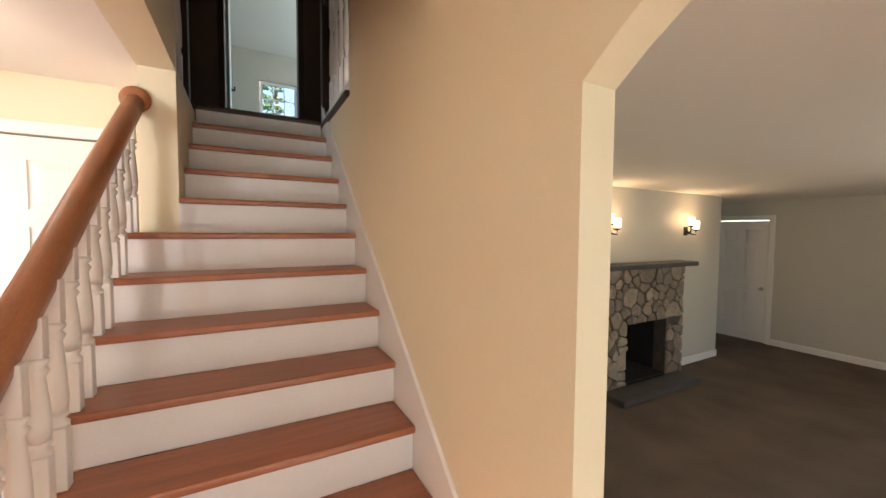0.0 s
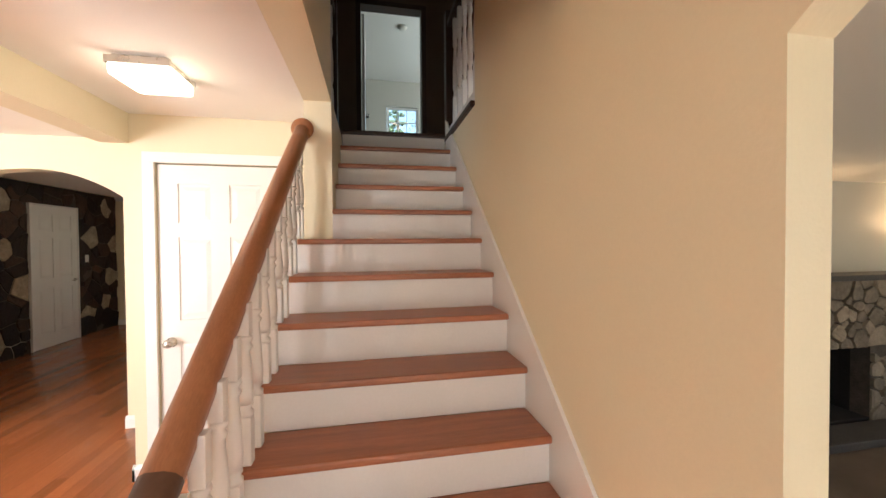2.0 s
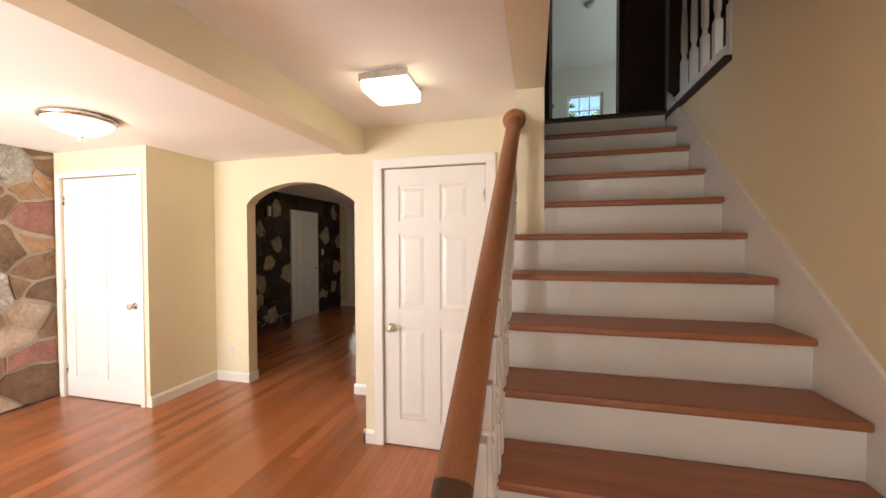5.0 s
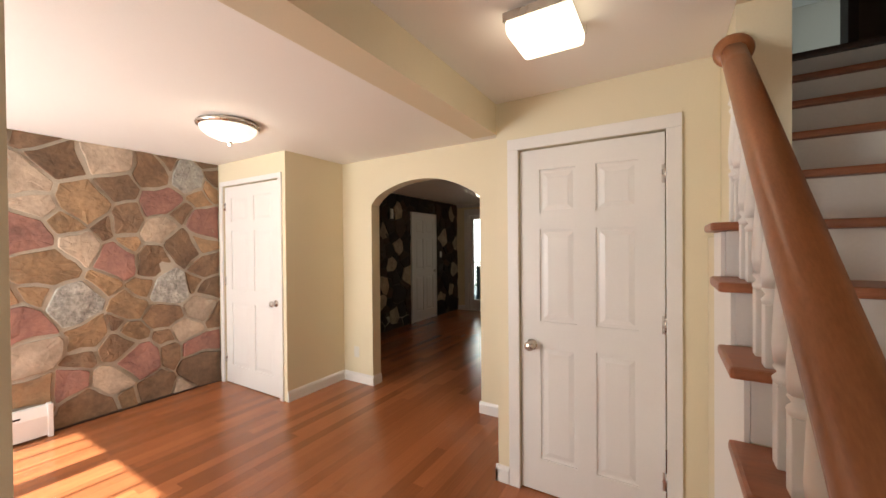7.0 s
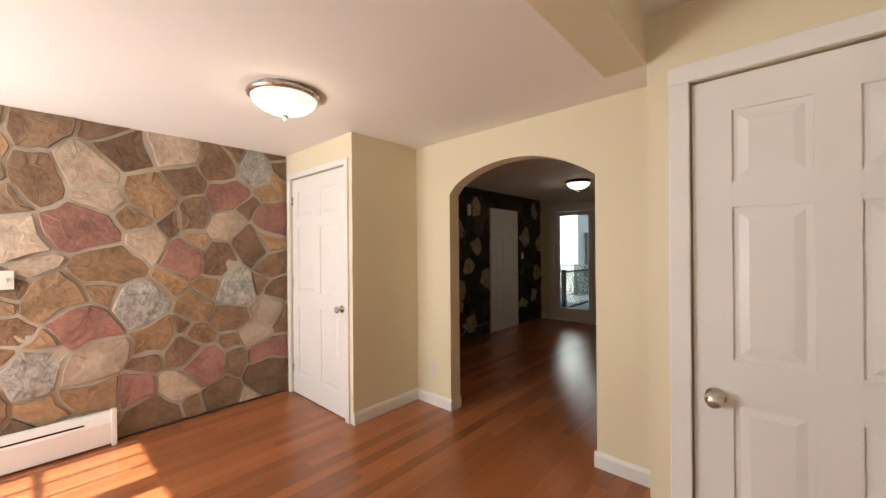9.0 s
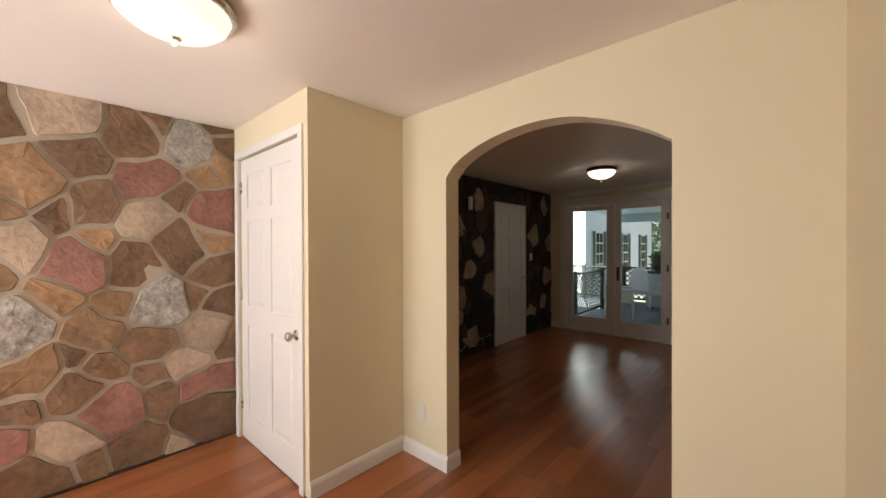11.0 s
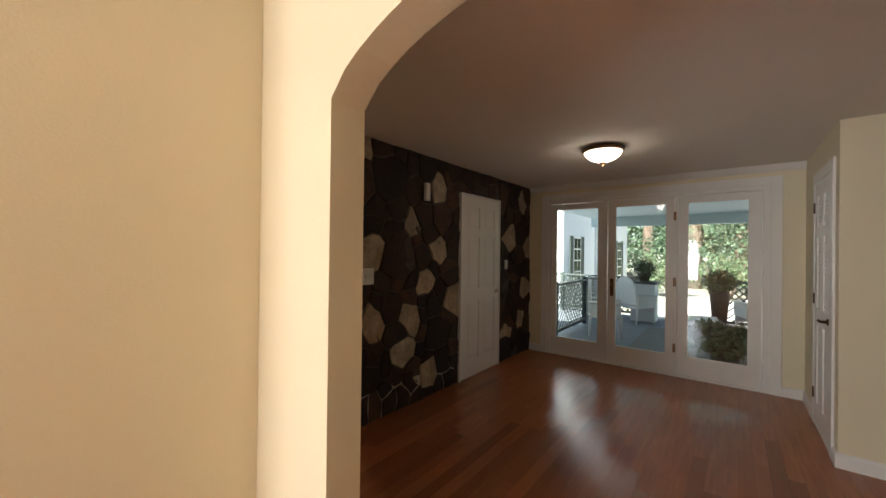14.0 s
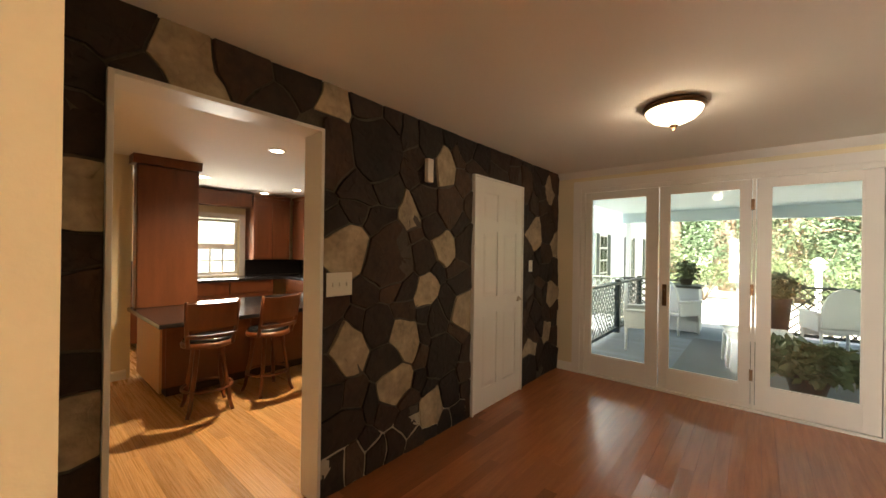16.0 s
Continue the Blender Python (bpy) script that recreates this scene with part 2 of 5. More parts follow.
# ---- setting: plan ----
CZ, FZ = 2.335, 2.30          # ceilings of the rooms, of the foyer
SX = 0.852                    # wall beside the stair
AY0, AY1 = 3.90, 4.022         # arch wall
DX, KX = -4.50, -4.39         # pale stone wall, dark stone wall
LZ, LC = -0.30, 2.06          # living room floor and ceiling
LAND, R = 2.375, 0.1732        # upper floor, riser
STEPS, OPEN = 14, 9           # risers, treads open to the entry


def nose(n):
    return 1.663 + (n - 5) * 0.203


def tread_z(n):
    return LAND - (STEPS - n) * R


def arch_top(u0, u1, spring, rise, n=20):
    out = []
    for i in range(n + 1):
        u = -1 + 2 * i / n
        out.append((u0 + (u1 - u0) * i / n, spring + rise * max(0.0, 1 - u * u) ** (0.7 if u < 0 else 0.7 + 0.25 * min(1, u * 2))))
    return out


def arch_wall(name, axis, at, thick, a, b, open0, open1, spring, rise, top, material, label):
    """A wall along one axis with one arched opening."""
    pts = [(a, 0), (open0, 0)] + arch_top(open0, open1, spring, rise) + [(open1, 0), (b, 0), (b, top), (a, top)]
    bm = bmesh.new()
    if axis == "x":
        prism(bm, [(u, at, z) for u, z in pts], (0, thick, 0))
    else:
        prism(bm, [(at, u, z) for u, z in pts], (thick, 0, 0))
    return tagged(part(name, bm, material), label, "wall", "", "structure")


# floor slabs under the boards
built("floor", DARKWOOD, (-4.5, -0.6, -0.2, SX + 0.01, 8.34, -0.012), label="subfloor under the red oak strip flooring", category="floor")
built("carpet", CARPET, (SX + 0.091, -2.1, LZ - 0.2, 8.1, 5.0, LZ), label="brown wall-to-wall carpet of the living room", category="carpet")
built("kitchen_floor", DARKWOOD, (-9.6, 3.5, -0.2, -4.5, 7.9, -0.012), label="subfloor under the pale oak kitchen flooring", category="floor")

# walls
arch_wall("wall_arch", "x", AY0, AY1 - AY0, -4.62, -1.24, -2.955, -1.722, 1.866, 0.212, CZ, WALL, "cream painted wall with an arched opening")
arch_wall("wall_stair_side", "y", SX, 0.09, -0.6, 2.66, -0.38, 0.953, 1.80, 0.255, 5.0, WALL, "tall cream stair wall with an arched living room opening")
built("wall_stair_base", WALL, (SX + 0.011, -0.6, LZ - 0.05, SX + 0.09, 3.33, -0.002), label="cream step face down to the living room", category="wall")
built("wall_stair_upper", WALL, (SX, 2.66, 0, SX + 0.13, 5.2, LAND - 0.06), label="cream wall under the upper railing", category="wall")
# closet wall beside the stair, with its door opening
built("wall_closet", WALL, (-1.24, 3.125, 0, -1.10, 3.24, CZ), (-0.355, 3.125, 0, -0.141, 3.24, CZ), (-1.10, 3.125, 2.0, -0.355, 3.24, CZ),
      (-1.24, 3.24, 0, -1.13, 4.022, CZ), label="cream closet wall with a door opening", category="wall")
built("wall_coat_closet", WALL, (-4.5, 3.19, 0, -4.41, 3.30, CZ), (-3.46, 3.19, 0, -3.365, 3.30, CZ), (-4.41, 3.19, 2.09, -3.46, 3.30, CZ),
      (-3.48, 3.30, 0, -3.365, 3.899, CZ), label="cream closet box with a tall door opening", category="wall")
built("wall_front", WALL, (-4.65, -0.75, 0, -4.40, -0.6, 2.6), (-2.86, -0.75, 0, -1.0, -0.6, 2.6), (0.8, -0.75, 0, SX + 0.13, -0.6, 5.0),
      (-4.40, -0.75, 0, -2.86, -0.6, 0.32), (-4.40, -0.75, 2.10, -2.86, -0.6, 2.6), (-1.0, -0.75, 2.12, 0.8, -0.6, 2.6), (-1.0, -0.75, 2.6, 0.8, -0.6, 5.0),
      label="cream front wall with window and entry openings", category="wall")
built("wall_partition", WALL, (-1.40, -0.6, 0, -1.25, 1.17, 2.115), label="short cream wall between entry and dining room", category="wall")
built("ceiling_beam", WALL, (-1.40, -0.6, 2.115, -1.24, 3.125, 2.345), label="cream plastered ceiling beam", category="beam", bev=0.0)
built("wall_behind_stone", GREYWALL, (DX - 0.2, -0.75, 0, DX - 0.06, 3.94, 2.6), label="wall behind the pale stone facing", category="wall")
built("wall_stair_left", WALL, (-0.14, 2.72, 0, 0.012, 3.49, LAND - 0.06), label="cream wall at the upper flight", category="wall")
built("wall_stairwell", WALL, (-0.14, -0.6, FZ, 0.012, 2.72, 5.0), label="cream wall above the entry ceiling", category="wall")
# garden room
built("wall_garden_side", WALL, (-1.48, 6.90, 0, 0.12, 7.0, CZ + 0.03), (-1.48, 7.0, 0, -1.38, 7.09, CZ + 0.03), (-1.48, 7.74, 0, -1.38, 8.34, CZ + 0.03), (-1.48, 7.09, 2.05, -1.38, 7.74, CZ + 0.03),
      (0.0, 4.09, 0, 0.12, 6.90, CZ + 0.03), (-1.24, 4.024, 0, 0.0, 4.15, CZ + 0.03), label="cream wall of the garden room with closet projection", category="wall")
built("wall_patio", WALL, (-4.60, 8.34, 0, -4.12, 8.48, CZ + 0.03), (-1.74, 8.34, 0, -1.2, 8.48, CZ + 0.03), (-4.12, 8.34, 2.15, -1.74, 8.48, CZ + 0.03),
      label="cream wall round the glazed patio doors", category="wall")
# kitchen
built("wall_kitchen", WALL, (-9.65, 4.75, 0, -9.5, 5.93, 2.6), (-9.65, 6.60, 0, -9.5, 7.9, 2.6), (-9.65, 5.93, 0, -9.5, 6.60, 0.93), (-9.65, 5.93, 1.90, -9.5, 6.60, 2.6),
      (-9.5, 7.75, 0, -4.6, 7.9, 2.6), (-9.5, 4.68, 0, -7.65, 4.83, 2.6), (-7.80, 3.5, 0, -7.65, 4.68, 2.6), (-7.65, 3.5, 0, -4.6, 3.62, 2.6), label="cream kitchen walls", category="wall")
# living room
built("wall_living", GREYWALL, (SX + 0.13, 3.33, LZ, 3.98, 3.5, LC + 0.05), (5.26, 3.33, LZ, 6.45, 3.5, LC + 0.05), (3.98, 3.33, 1.15, 5.26, 3.5, LC + 0.05), (6.31, 3.5, LZ, 6.45, 4.7, LC + 0.05), (6.45, 4.55, LZ, 8.02, 4.7, LC + 0.05),
      (7.85, -2.0, LZ, 8.02, 3.27, LC + 0.05), (7.85, 4.05, LZ, 8.02, 4.55, LC + 0.05), (7.85, 3.27, LZ + 2.05, 8.02, 4.05, LC + 0.05),
      (SX + 0.13, -2.15, LZ, 2.6, -2.0, LC + 0.05), (5.4, -2.15, LZ, 8.02, -2.0, LC + 0.05), (2.6, -2.15, LZ, 5.4, -2.0, 0.5), (2.6, -2.15, 1.9, 5.4, -2.0, LC + 0.05), (SX + 0.03, -2.0, LZ, SX + 0.13, -0.6, LC + 0.05),
      label="greyish cream living room walls", category="wall")
# upper floor
built("floor_upper", DARKWOOD, (-2.0, nose(STEPS) + 0.091, LAND - 0.012, 3.0, 8.4, LAND), (SX + 0.131, 2.67, LAND - 0.012, 3.0, nose(STEPS) + 0.091, LAND), (-2.0, 2.73, LAND - 0.012, -0.141, nose(STEPS) + 0.091, LAND),
      label="dark wooden floor of the upper hall", category="floor")
built("wall_upper", BROWNWALL, (-2.0, 5.22, LAND, 0.068, 5.34, 4.9), (0.942, 5.22, LAND, 3.0, 5.34, 4.9), (0.068, 5.22, 4.47, 0.942, 5.34, 4.9),
      label="dark brown upper hall wall with a doorway", category="wall")
# the opening at x 3.0 is unseen, made for the upper fill lamp
built("wall_bedroom", GREYWALL, (-2.0, 8.4, LAND, 0.57, 8.52, 4.9), (1.25, 8.4, LAND, 3.0, 8.52, 4.9), (0.57, 8.4, LAND, 1.25, 8.52, 3.1), (0.57, 8.4, 4.37, 1.25, 8.52, 4.9),
      (-2.1, 2.5, LAND, -2.0, 8.52, 4.9), (3.0, 2.54, LAND, 3.1, 6.0, 4.9), (3.0, 7.4, LAND, 3.1, 8.52, 4.9), (3.0, 6.0, LAND, 3.1, 7.4, 3.1), (3.0, 6.0, 4.4, 3.1, 7.4, 4.9), (SX + 0.131, 2.54, LAND, 3.0, 2.66, 4.9), (-2.0, 2.60, LAND, -0.141, 2.72, 4.9), label="grey painted upper room walls", category="wall")
built("ceiling_upper", CEIL, (-2.1, -0.75, 4.9, 3.1, 8.52, 5.1), label="white upper storey ceiling", category="ceiling")
# ceilings
built("ceiling_foyer", CEIL, (-1.24, -0.6, FZ, -0.141, 3.125, FZ + 0.04), (-0.141, -0.6, FZ - 0.003, SX, 1.62, FZ + 0.04), label="white plaster entry ceiling", category="ceiling")
built("ceiling_dining", CEIL, (-4.7, -0.75, CZ, -1.40, AY0, CZ + 0.1), (-1.40, 3.125, CZ, -1.15, AY0, CZ + 0.1), label="white plaster dining room ceiling", category="ceiling")
built("ceiling_garden_room", CEIL, (-4.7, AY0 + 0.001, CZ + 0.02, 0.12, 8.5, CZ + 0.08), label="white plaster garden room ceiling", category="ceiling")
built("ceiling_kitchen", CEIL, (-9.65, 3.5, 2.38, -4.6, 7.9, 2.6), label="white kitchen ceiling", category="ceiling")
built("ceiling_living", CEIL, (SX + 0.09, -2.15, LC, 8.02, 4.7, LC + 0.12), label="white living room ceiling", category="ceiling")


def baseboard(runs, label="white painted baseboard", base=0.0):
    """Each run: x0 y0 x1 y1 and the way out of the wall."""
    for x0, y0, x1, y1, nx, ny in runs:
        bm = bmesh.new()
        d = Vector((x1 - x0, y1 - y0, 0))
        n = Vector((nx, ny, 0))
        prof = [(0.0, 0.0), (0.014, 0.0), (0.014, 0.075), (0.009, 0.09), (0.004, 0.098), (0.0, 0.10)]
        prism(bm, [Vector((x0, y0, base)) + n * p + Vector((0, 0, z)) for p, z in prof], d)
        tagged(part("baseboard", bm, TRIM), label, "baseboard", "", "structure")


baseboard([(-3.365, 3.19, -3.365, AY0, 1, 0), (-3.351, AY0, -2.941, AY0, 0, -1), (-2.955, AY0, -2.955, AY1, 1, 0), (-1.722, AY0, -1.722, AY1, -1, 0), (-1.736, AY0, -1.24, AY0, 0, -1),
           (-1.254, 3.125, -1.17, 3.125, 0, -1), (-1.24, 3.111, -1.24, 3.896, -1, 0), (-0.285, 3.125, -0.145, 3.125, 0, -1), (-1.25, -0.6, -1.25, 1.17, 1, 0), (-1.40, 1.17, -1.236, 1.17, 0, 1),
           (-4.39, 8.34, -4.20, 8.34, 0, -1), (-1.66, 8.34, -1.48, 8.34, 0, -1), (-1.48, 7.82, -1.48, 8.34, -1, 0), (-1.48, 6.90, -1.48, 7.01, -1, 0), (-1.494, 6.90, 0.0, 6.90, 0, -1),
           (-7.65, 3.62, -7.65, 4.80, 1, 0)])


baseboard([(5.30, 3.33, 6.45, 3.33, 0, -1), (7.85, -2.0, 7.85, 3.19, -1, 0), (6.45, 3.316, 6.45, 4.55, 1, 0)], base=LZ)


def casing(m, w, h, cw=0.075, label="white painted door casing"):
    """Trim round an opening w x h in local x and z, standing out to -y."""
    g = thing("trim", label, "trim", m, kind="structure")
    for b in ((-cw, -0.016, 0, 0, 0, h), (w, -0.016, 0, w + cw, 0, h), (-cw, -0.016, h, w + cw, 0, h + cw)):
        boxpart("casing", TRIM, g, *b, bev=0.004)
    return g


# ---- doors ----
def panel_door(m, w, h, label, knob_left=False, lever=False, hinges=True, name="door_1", louver=False, metal=NICKEL, kz=0.905):
    """Six-panel leaf in local x (width) and z, its face to -y."""
    d = thing(name, label, "door", m, kind="structure")
    bm = bmesh.new()
    st, t = 0.115, 0.018
    box(bm, 0, 0.009, 0.008, w, 0.035, h)
    rails = [(0.008, 0.20), (0.86, 1.0), (h - 0.46, h - 0.37), (h - 0.12, h)]
    for x0, x1 in ((0, st), (w - st, w)):
        box(bm, x0, 0, 0.008, x1, 0.0095, h)
    for z0, z1 in rails:
        box(bm, st, 0, z0, w - st, 0.0095, z1)
    for (a, b), (c, e) in zip(rails, rails[1:]):
        box(bm, w / 2 - 0.05, 0, b, w / 2 + 0.05, 0.0095, c)
    part("leaf", bm, TRIM, d)
    for (a, b), (c, e) in zip(rails, rails[1:]):
        for x0, x1 in ((st, w / 2 - 0.05), (w / 2 + 0.05, w - st)):
            if louver and a > 0.5:
                k = int((c - b - 0.03) / 0.035)
                for i in range(k):
                    bm = bmesh.new()
                    z = b + 0.02 + i * 0.035
                    prism(bm, [(x0 + 0.005, 0.012, z), (x0 + 0.005, 0.002, z + 0.004), (x0 + 0.005, 0.010, z + 0.034), (x0 + 0.005, 0.0095, z + 0.034)], (x1 - x0 - 0.01, 0, 0))
                    part("slat", bm, TRIM, d)
                continue
            bm = bmesh.new()
            i = 0.016
            lo = [(x0 + i, 0.0095, b + i), (x1 - i, 0.0095, b + i), (x1 - i, 0.0095, c - i), (x0 + i, 0.0095, c - i)]
            j = 0.045
            hi = [(x0 + j, 0.003, b + j), (x1 - j, 0.003, b + j), (x1 - j, 0.003, c - j), (x0 + j, 0.003, c - j)]
            vl, vh = [bm.verts.new(p) for p in lo], [bm.verts.new(p) for p in hi]
            bm.faces.new(vh)
            for q in range(4):
                bm.faces.new((vl[q], vl[(q + 1) % 4], vh[(q + 1) % 4], vh[q]))
            bmesh.ops.recalc_face_normals(bm, faces=bm.faces[:])
            part("panel", bm, TRIM, d)
    kx = 0.065 if knob_left else w - 0.065
    turn = Matrix.Rotation(radians(90), 3, "X")
    bm = bmesh.new()
    if lever:
        lathe(bm, [(0.026, 0), (0.026, 0.006), (0.012, 0.01), (0.010, 0.045), (0.0001, 0.047)], (kx, 0, 0.94), 16, turn)
        s = 1 if knob_left else -1
        tube(bm, [(kx, -0.04, 0.94), (kx + s * 0.05, -0.045, 0.942), (kx + s * 0.11, -0.042, 0.936)], [0.009, 0.009, 0.006], 8)
        part("lever_handle", bm, metal, d, "metal lever handle")
    else:
        lathe(bm, [(0.032, 0), (0.032, 0.005), (0.012, 0.010), (0.011, 0.028), (0.024, 0.036), (0.029, 0.048), (0.026, 0.060), (0.014, 0.067), (0.0001, 0.068)], (kx, 0, kz), 18, turn)
        part("knob", bm, metal, d, "round metal knob")
    if hinges:
        hx = w + 0.004 if knob_left else -0.004
        for z in (0.22, h / 2, h - 0.25):
            bm = bmesh.new()
            lathe(bm, [(0.007, 0), (0.007, 0.09)], (hx, -0.004, z), 8)
            box(bm, hx - 0.018, -0.001, z, hx + 0.018, 0.003, z + 0.09)
            part("hinge", bm, metal, d, "metal hinge")
    return d


panel_door(pose(-1.095, 3.137, 0), 0.735, 1.992, "closed white six-panel closet door beside the stair", knob_left=True, name="door_1", kz=0.86)
casing(pose(-1.10, 3.125, 0), 0.745, 2.0, cw=0.066)
panel_door(pose(-4.40, 3.202, 0), 0.93, 2.08, "closed white six-panel coat closet door beside the stone wall", name="door_2")
casing(pose(-4.41, 3.19, 0), 0.95, 2.09, cw=0.05)
panel_door(pose(KX + 0.012, 6.573, 0, 0, 0, 90), 0.815, 2.055, "white six-panel door standing proud in the dark stone wall", name="door_3", lever=True, hinges=False)
panel_door(pose(-1.492, 7.735, 0, 0, 0, -90), 0.64, 2.04, "white louvered closet door with dark hinges", name="door_4", lever=True, louver=True, knob_left=False, metal=BRONZE)
casing(pose(-1.48, 7.74, 0, 0, 0, -90), 0.65, 2.05, cw=0.08)
panel_door(pose(7.855, 4.04, LZ, 0, 0, -90), 0.76, 2.03, "closed white panel door of the living room", name="door_5")
casing(pose(7.85, 4.05, LZ, 0, 0, -90), 0.78, 2.05)


# ---- stone walls ----
def clip(poly, n, c):
    """The part of a convex polygon where n . p <= c."""
    out = []
    for i in range(len(poly)):
        p, q = poly[i], poly[(i + 1) % len(poly)]
        a, b = p[0] * n[0] + p[1] * n[1] - c, q[0] * n[0] + q[1] * n[1] - c
        if a <= 0:
            out.append(p)
        if a * b < 0:
            t = a / (a - b)
            out.append((p[0] + t * (q[0] - p[0]), p[1] + t * (q[1] - p[1])))
    return out


def seeds(rng, u0, u1, v0, v1, gap, holes, tries=4000, marks=(), size=0.8):
    pts = [(a, b, gap * size) for a, b in marks]
    for _ in range(tries):
        p = (rng.uniform(u0, u1), rng.uniform(v0, v1))
        g = gap * rng.choice((0.45, 0.65, 0.9, 1.15))
        if any(a - 0.03 < p[0] < b + 0.03 and c - 0.03 < p[1] < d + 0.03 for a, b, c, d in holes):
            continue
        if all(((p[0] - q[0]) * 0.85) ** 2 + ((p[1] - q[1]) * 1.15) ** 2 > (0.5 * (g + q[2])) ** 2 for q in pts):
            pts.append((*p, g))
    return pts


def stone_cells(pts, u0, u1, v0, v1, holes, joint):
    for i, (a, b, g) in enumerate(pts):
        poly = [(u0, v0), (u1, v0), (u1, v1), (u0, v1)]
        for j, (c, d, h) in enumerate(pts):
            if i != j and (a - c) ** 2 + (b - d) ** 2 < 2.0:
                n = (c - a, d - b)
                ln = math.hypot(*n)
                poly = clip(poly, (n[0] / ln, n[1] / ln), ((c * c + d * d - a * a - b * b) + (g * g - h * h) * 0.5) / (2 * ln) - joint / 2)
                if len(poly) < 3:
                    break
        for h0, h1, k0, k1 in holes:
            if len(poly) < 3:
                break
            if k0 - 0.03 < b < k1 + 0.03:
                poly = clip(poly, (1, 0), h0) if a < h0 else clip(poly, (-1, 0), -h1)
            elif h0 - 0.2 < a < h1 + 0.2:
                poly = clip(poly, (0, -1), -k1)
            elif a < h0:
                poly = clip(poly, (1, 0), h0) if b < k1 else poly
            elif b < k1:
                poly = clip(poly, (-1, 0), -h1)
        if len(poly) >= 3:
            area2 = sum(p[0] * q[1] - q[0] * p[1] for p, q in zip(poly, poly[1:] + poly[:1]))
            if area2 > 0.004:
                yield (a, b), poly


def round_corners(poly, k, rng):
    out = []
    for i, p in enumerate(poly):
        a, b = poly[i - 1], poly[(i + 1) % len(poly)]
        for q in (a, b):
            t = min(0.35, k / max(1e-6, math.hypot(q[0] - p[0], q[1] - p[1])))
            out.append((p[0] + t * (q[0] - p[0]), p[1] + t * (q[1] - p[1])))
    res = []
    for p, q in zip(out, out[1:] + out[:1]):
        res.append(p)
        ln = math.hypot(q[0] - p[0], q[1] - p[1])
        if ln > 0.12:
            s = rng.uniform(-0.035, 0.012) * ln
            res.append(((p[0] + q[0]) / 2 - (q[1] - p[1]) / ln * -s, (p[1] + q[1]) / 2 + (q[0] - p[0]) / ln * -s))
    return res


def warped(poly, bounds, holes, amount, shift):
    """Edges divided and bent by one smooth field, so that neighbours keep their joint; still at the borders."""
    u0, u1, v0, v1 = bounds
    out = []
    for p, q in zip(poly, poly[1:] + poly[:1]):
        n = 1 + int(math.hypot(q[0] - p[0], q[1] - p[1]) / 0.07)
        for k in range(n):
            u, v = p[0] + (q[0] - p[0]) * k / n, p[1] + (q[1] - p[1]) * k / n
            rim = min(u - u0, u1 - u, v - v0, v1 - v)
            for a, b, c, d in holes:
                rim = min(rim, math.hypot(max(a - u, 0, u - b), max(c - v, 0, v - d)))
            f = amount * max(0.0, min(1.0, rim / 0.15))
            w = noise.noise_vector(Vector((u * 2.6 + shift, v * 2.6, 1.7))) * f + noise.noise_vector(Vector((u * 9 + shift, v * 9, 4.1))) * f * 0.16
            out.append((u + w.x, v + w.y))
    return out


def stone(name, poly, place, depth, material, parent, rng):
    """One split stone: an outline with a rounded rim and an uneven face; place turns (u, v, out) into the world."""
    cu, cv = sum(p[0] for p in poly) / len(poly), sum(p[1] for p in poly) / len(poly)
    tu, tv = rng.uniform(-0.06, 0.06), rng.uniform(-0.06, 0.06)
    bm = bmesh.new()
    rings = []
    for s, d in ((1.0, -0.008), (0.995, depth * 0.7), (0.972, depth * 0.98), (0.5, depth * 1.0)):
        rings.append([bm.verts.new(place(cu + (u - cu) * s, cv + (v - cv) * s, d + (tu * (u - cu) + tv * (v - cv) + rng.uniform(-0.0025, 0.0025) if d > 0.005 else 0))) for u, v in poly])
    n = len(poly)
    for lo, hi in zip(rings, rings[1:]):
        for k in range(n):
            bm.faces.new((lo[k], lo[(k + 1) % n], hi[(k + 1) % n], hi[k]))
    bm.faces.new(rings[-1])
    bmesh.ops.recalc_face_normals(bm, faces=bm.faces[:])
    return part(name, bm, material, parent)


def near(p, marks):
    return min((math.hypot(p[0] - m[0], p[1] - m[1]), m[2]) for m in marks)


# pale stone wall of the dining room
rng = random.Random(7)
pale = built("wall_stone_pale", MORTAR, (DX - 0.06, -0.6, 0, DX - 0.018, 3.19, CZ), label="fieldstone wall of tan, rose and grey stones with pale mortar", category="stone wall")
MARKS = {
    S_ROSE: [(1.71, 1.6), (2.3, 1.37), (1.69, 0.86), (2.46, 0.38), (3.01, 0.44), (2.02, 0.31), (2.62, 1.89), (3.1, 1.69)],
    S_GREY: [(2.9, 2.16), (2.02, 0.99), (2.75, 1.07), (1.48, 0.59)],
    S_PALE: [(1.8, 2.0), (1.43, 1.52), (2.68, 1.61), (2.29, 2.24), (2.29, 0.26), (1.77, 0.6), (2.06, 1.49)],
    S_TAN: [(1.86, 1.28), (1.6, 1.08), (2.41, 0.93), (2.1, 0.72), (1.78, 0.36), (2.11, 1.85)],
    S_BROWN: [(1.54, 2.22), (1.5, 1.91), (2.54, 2.16), (2.84, 1.43), (2.59, 1.36), (2.69, 0.8), (2.61, 0.14)],
}
known = {p: m for m, ps in MARKS.items() for p in ps}
pts = seeds(rng, -0.58, 3.15, 0.02, CZ - 0.02, 0.30, [], 4000, list(known))
kinds = [S_TAN] * 7 + [S_BROWN] * 7 + [S_ROSE] + [S_PALE]
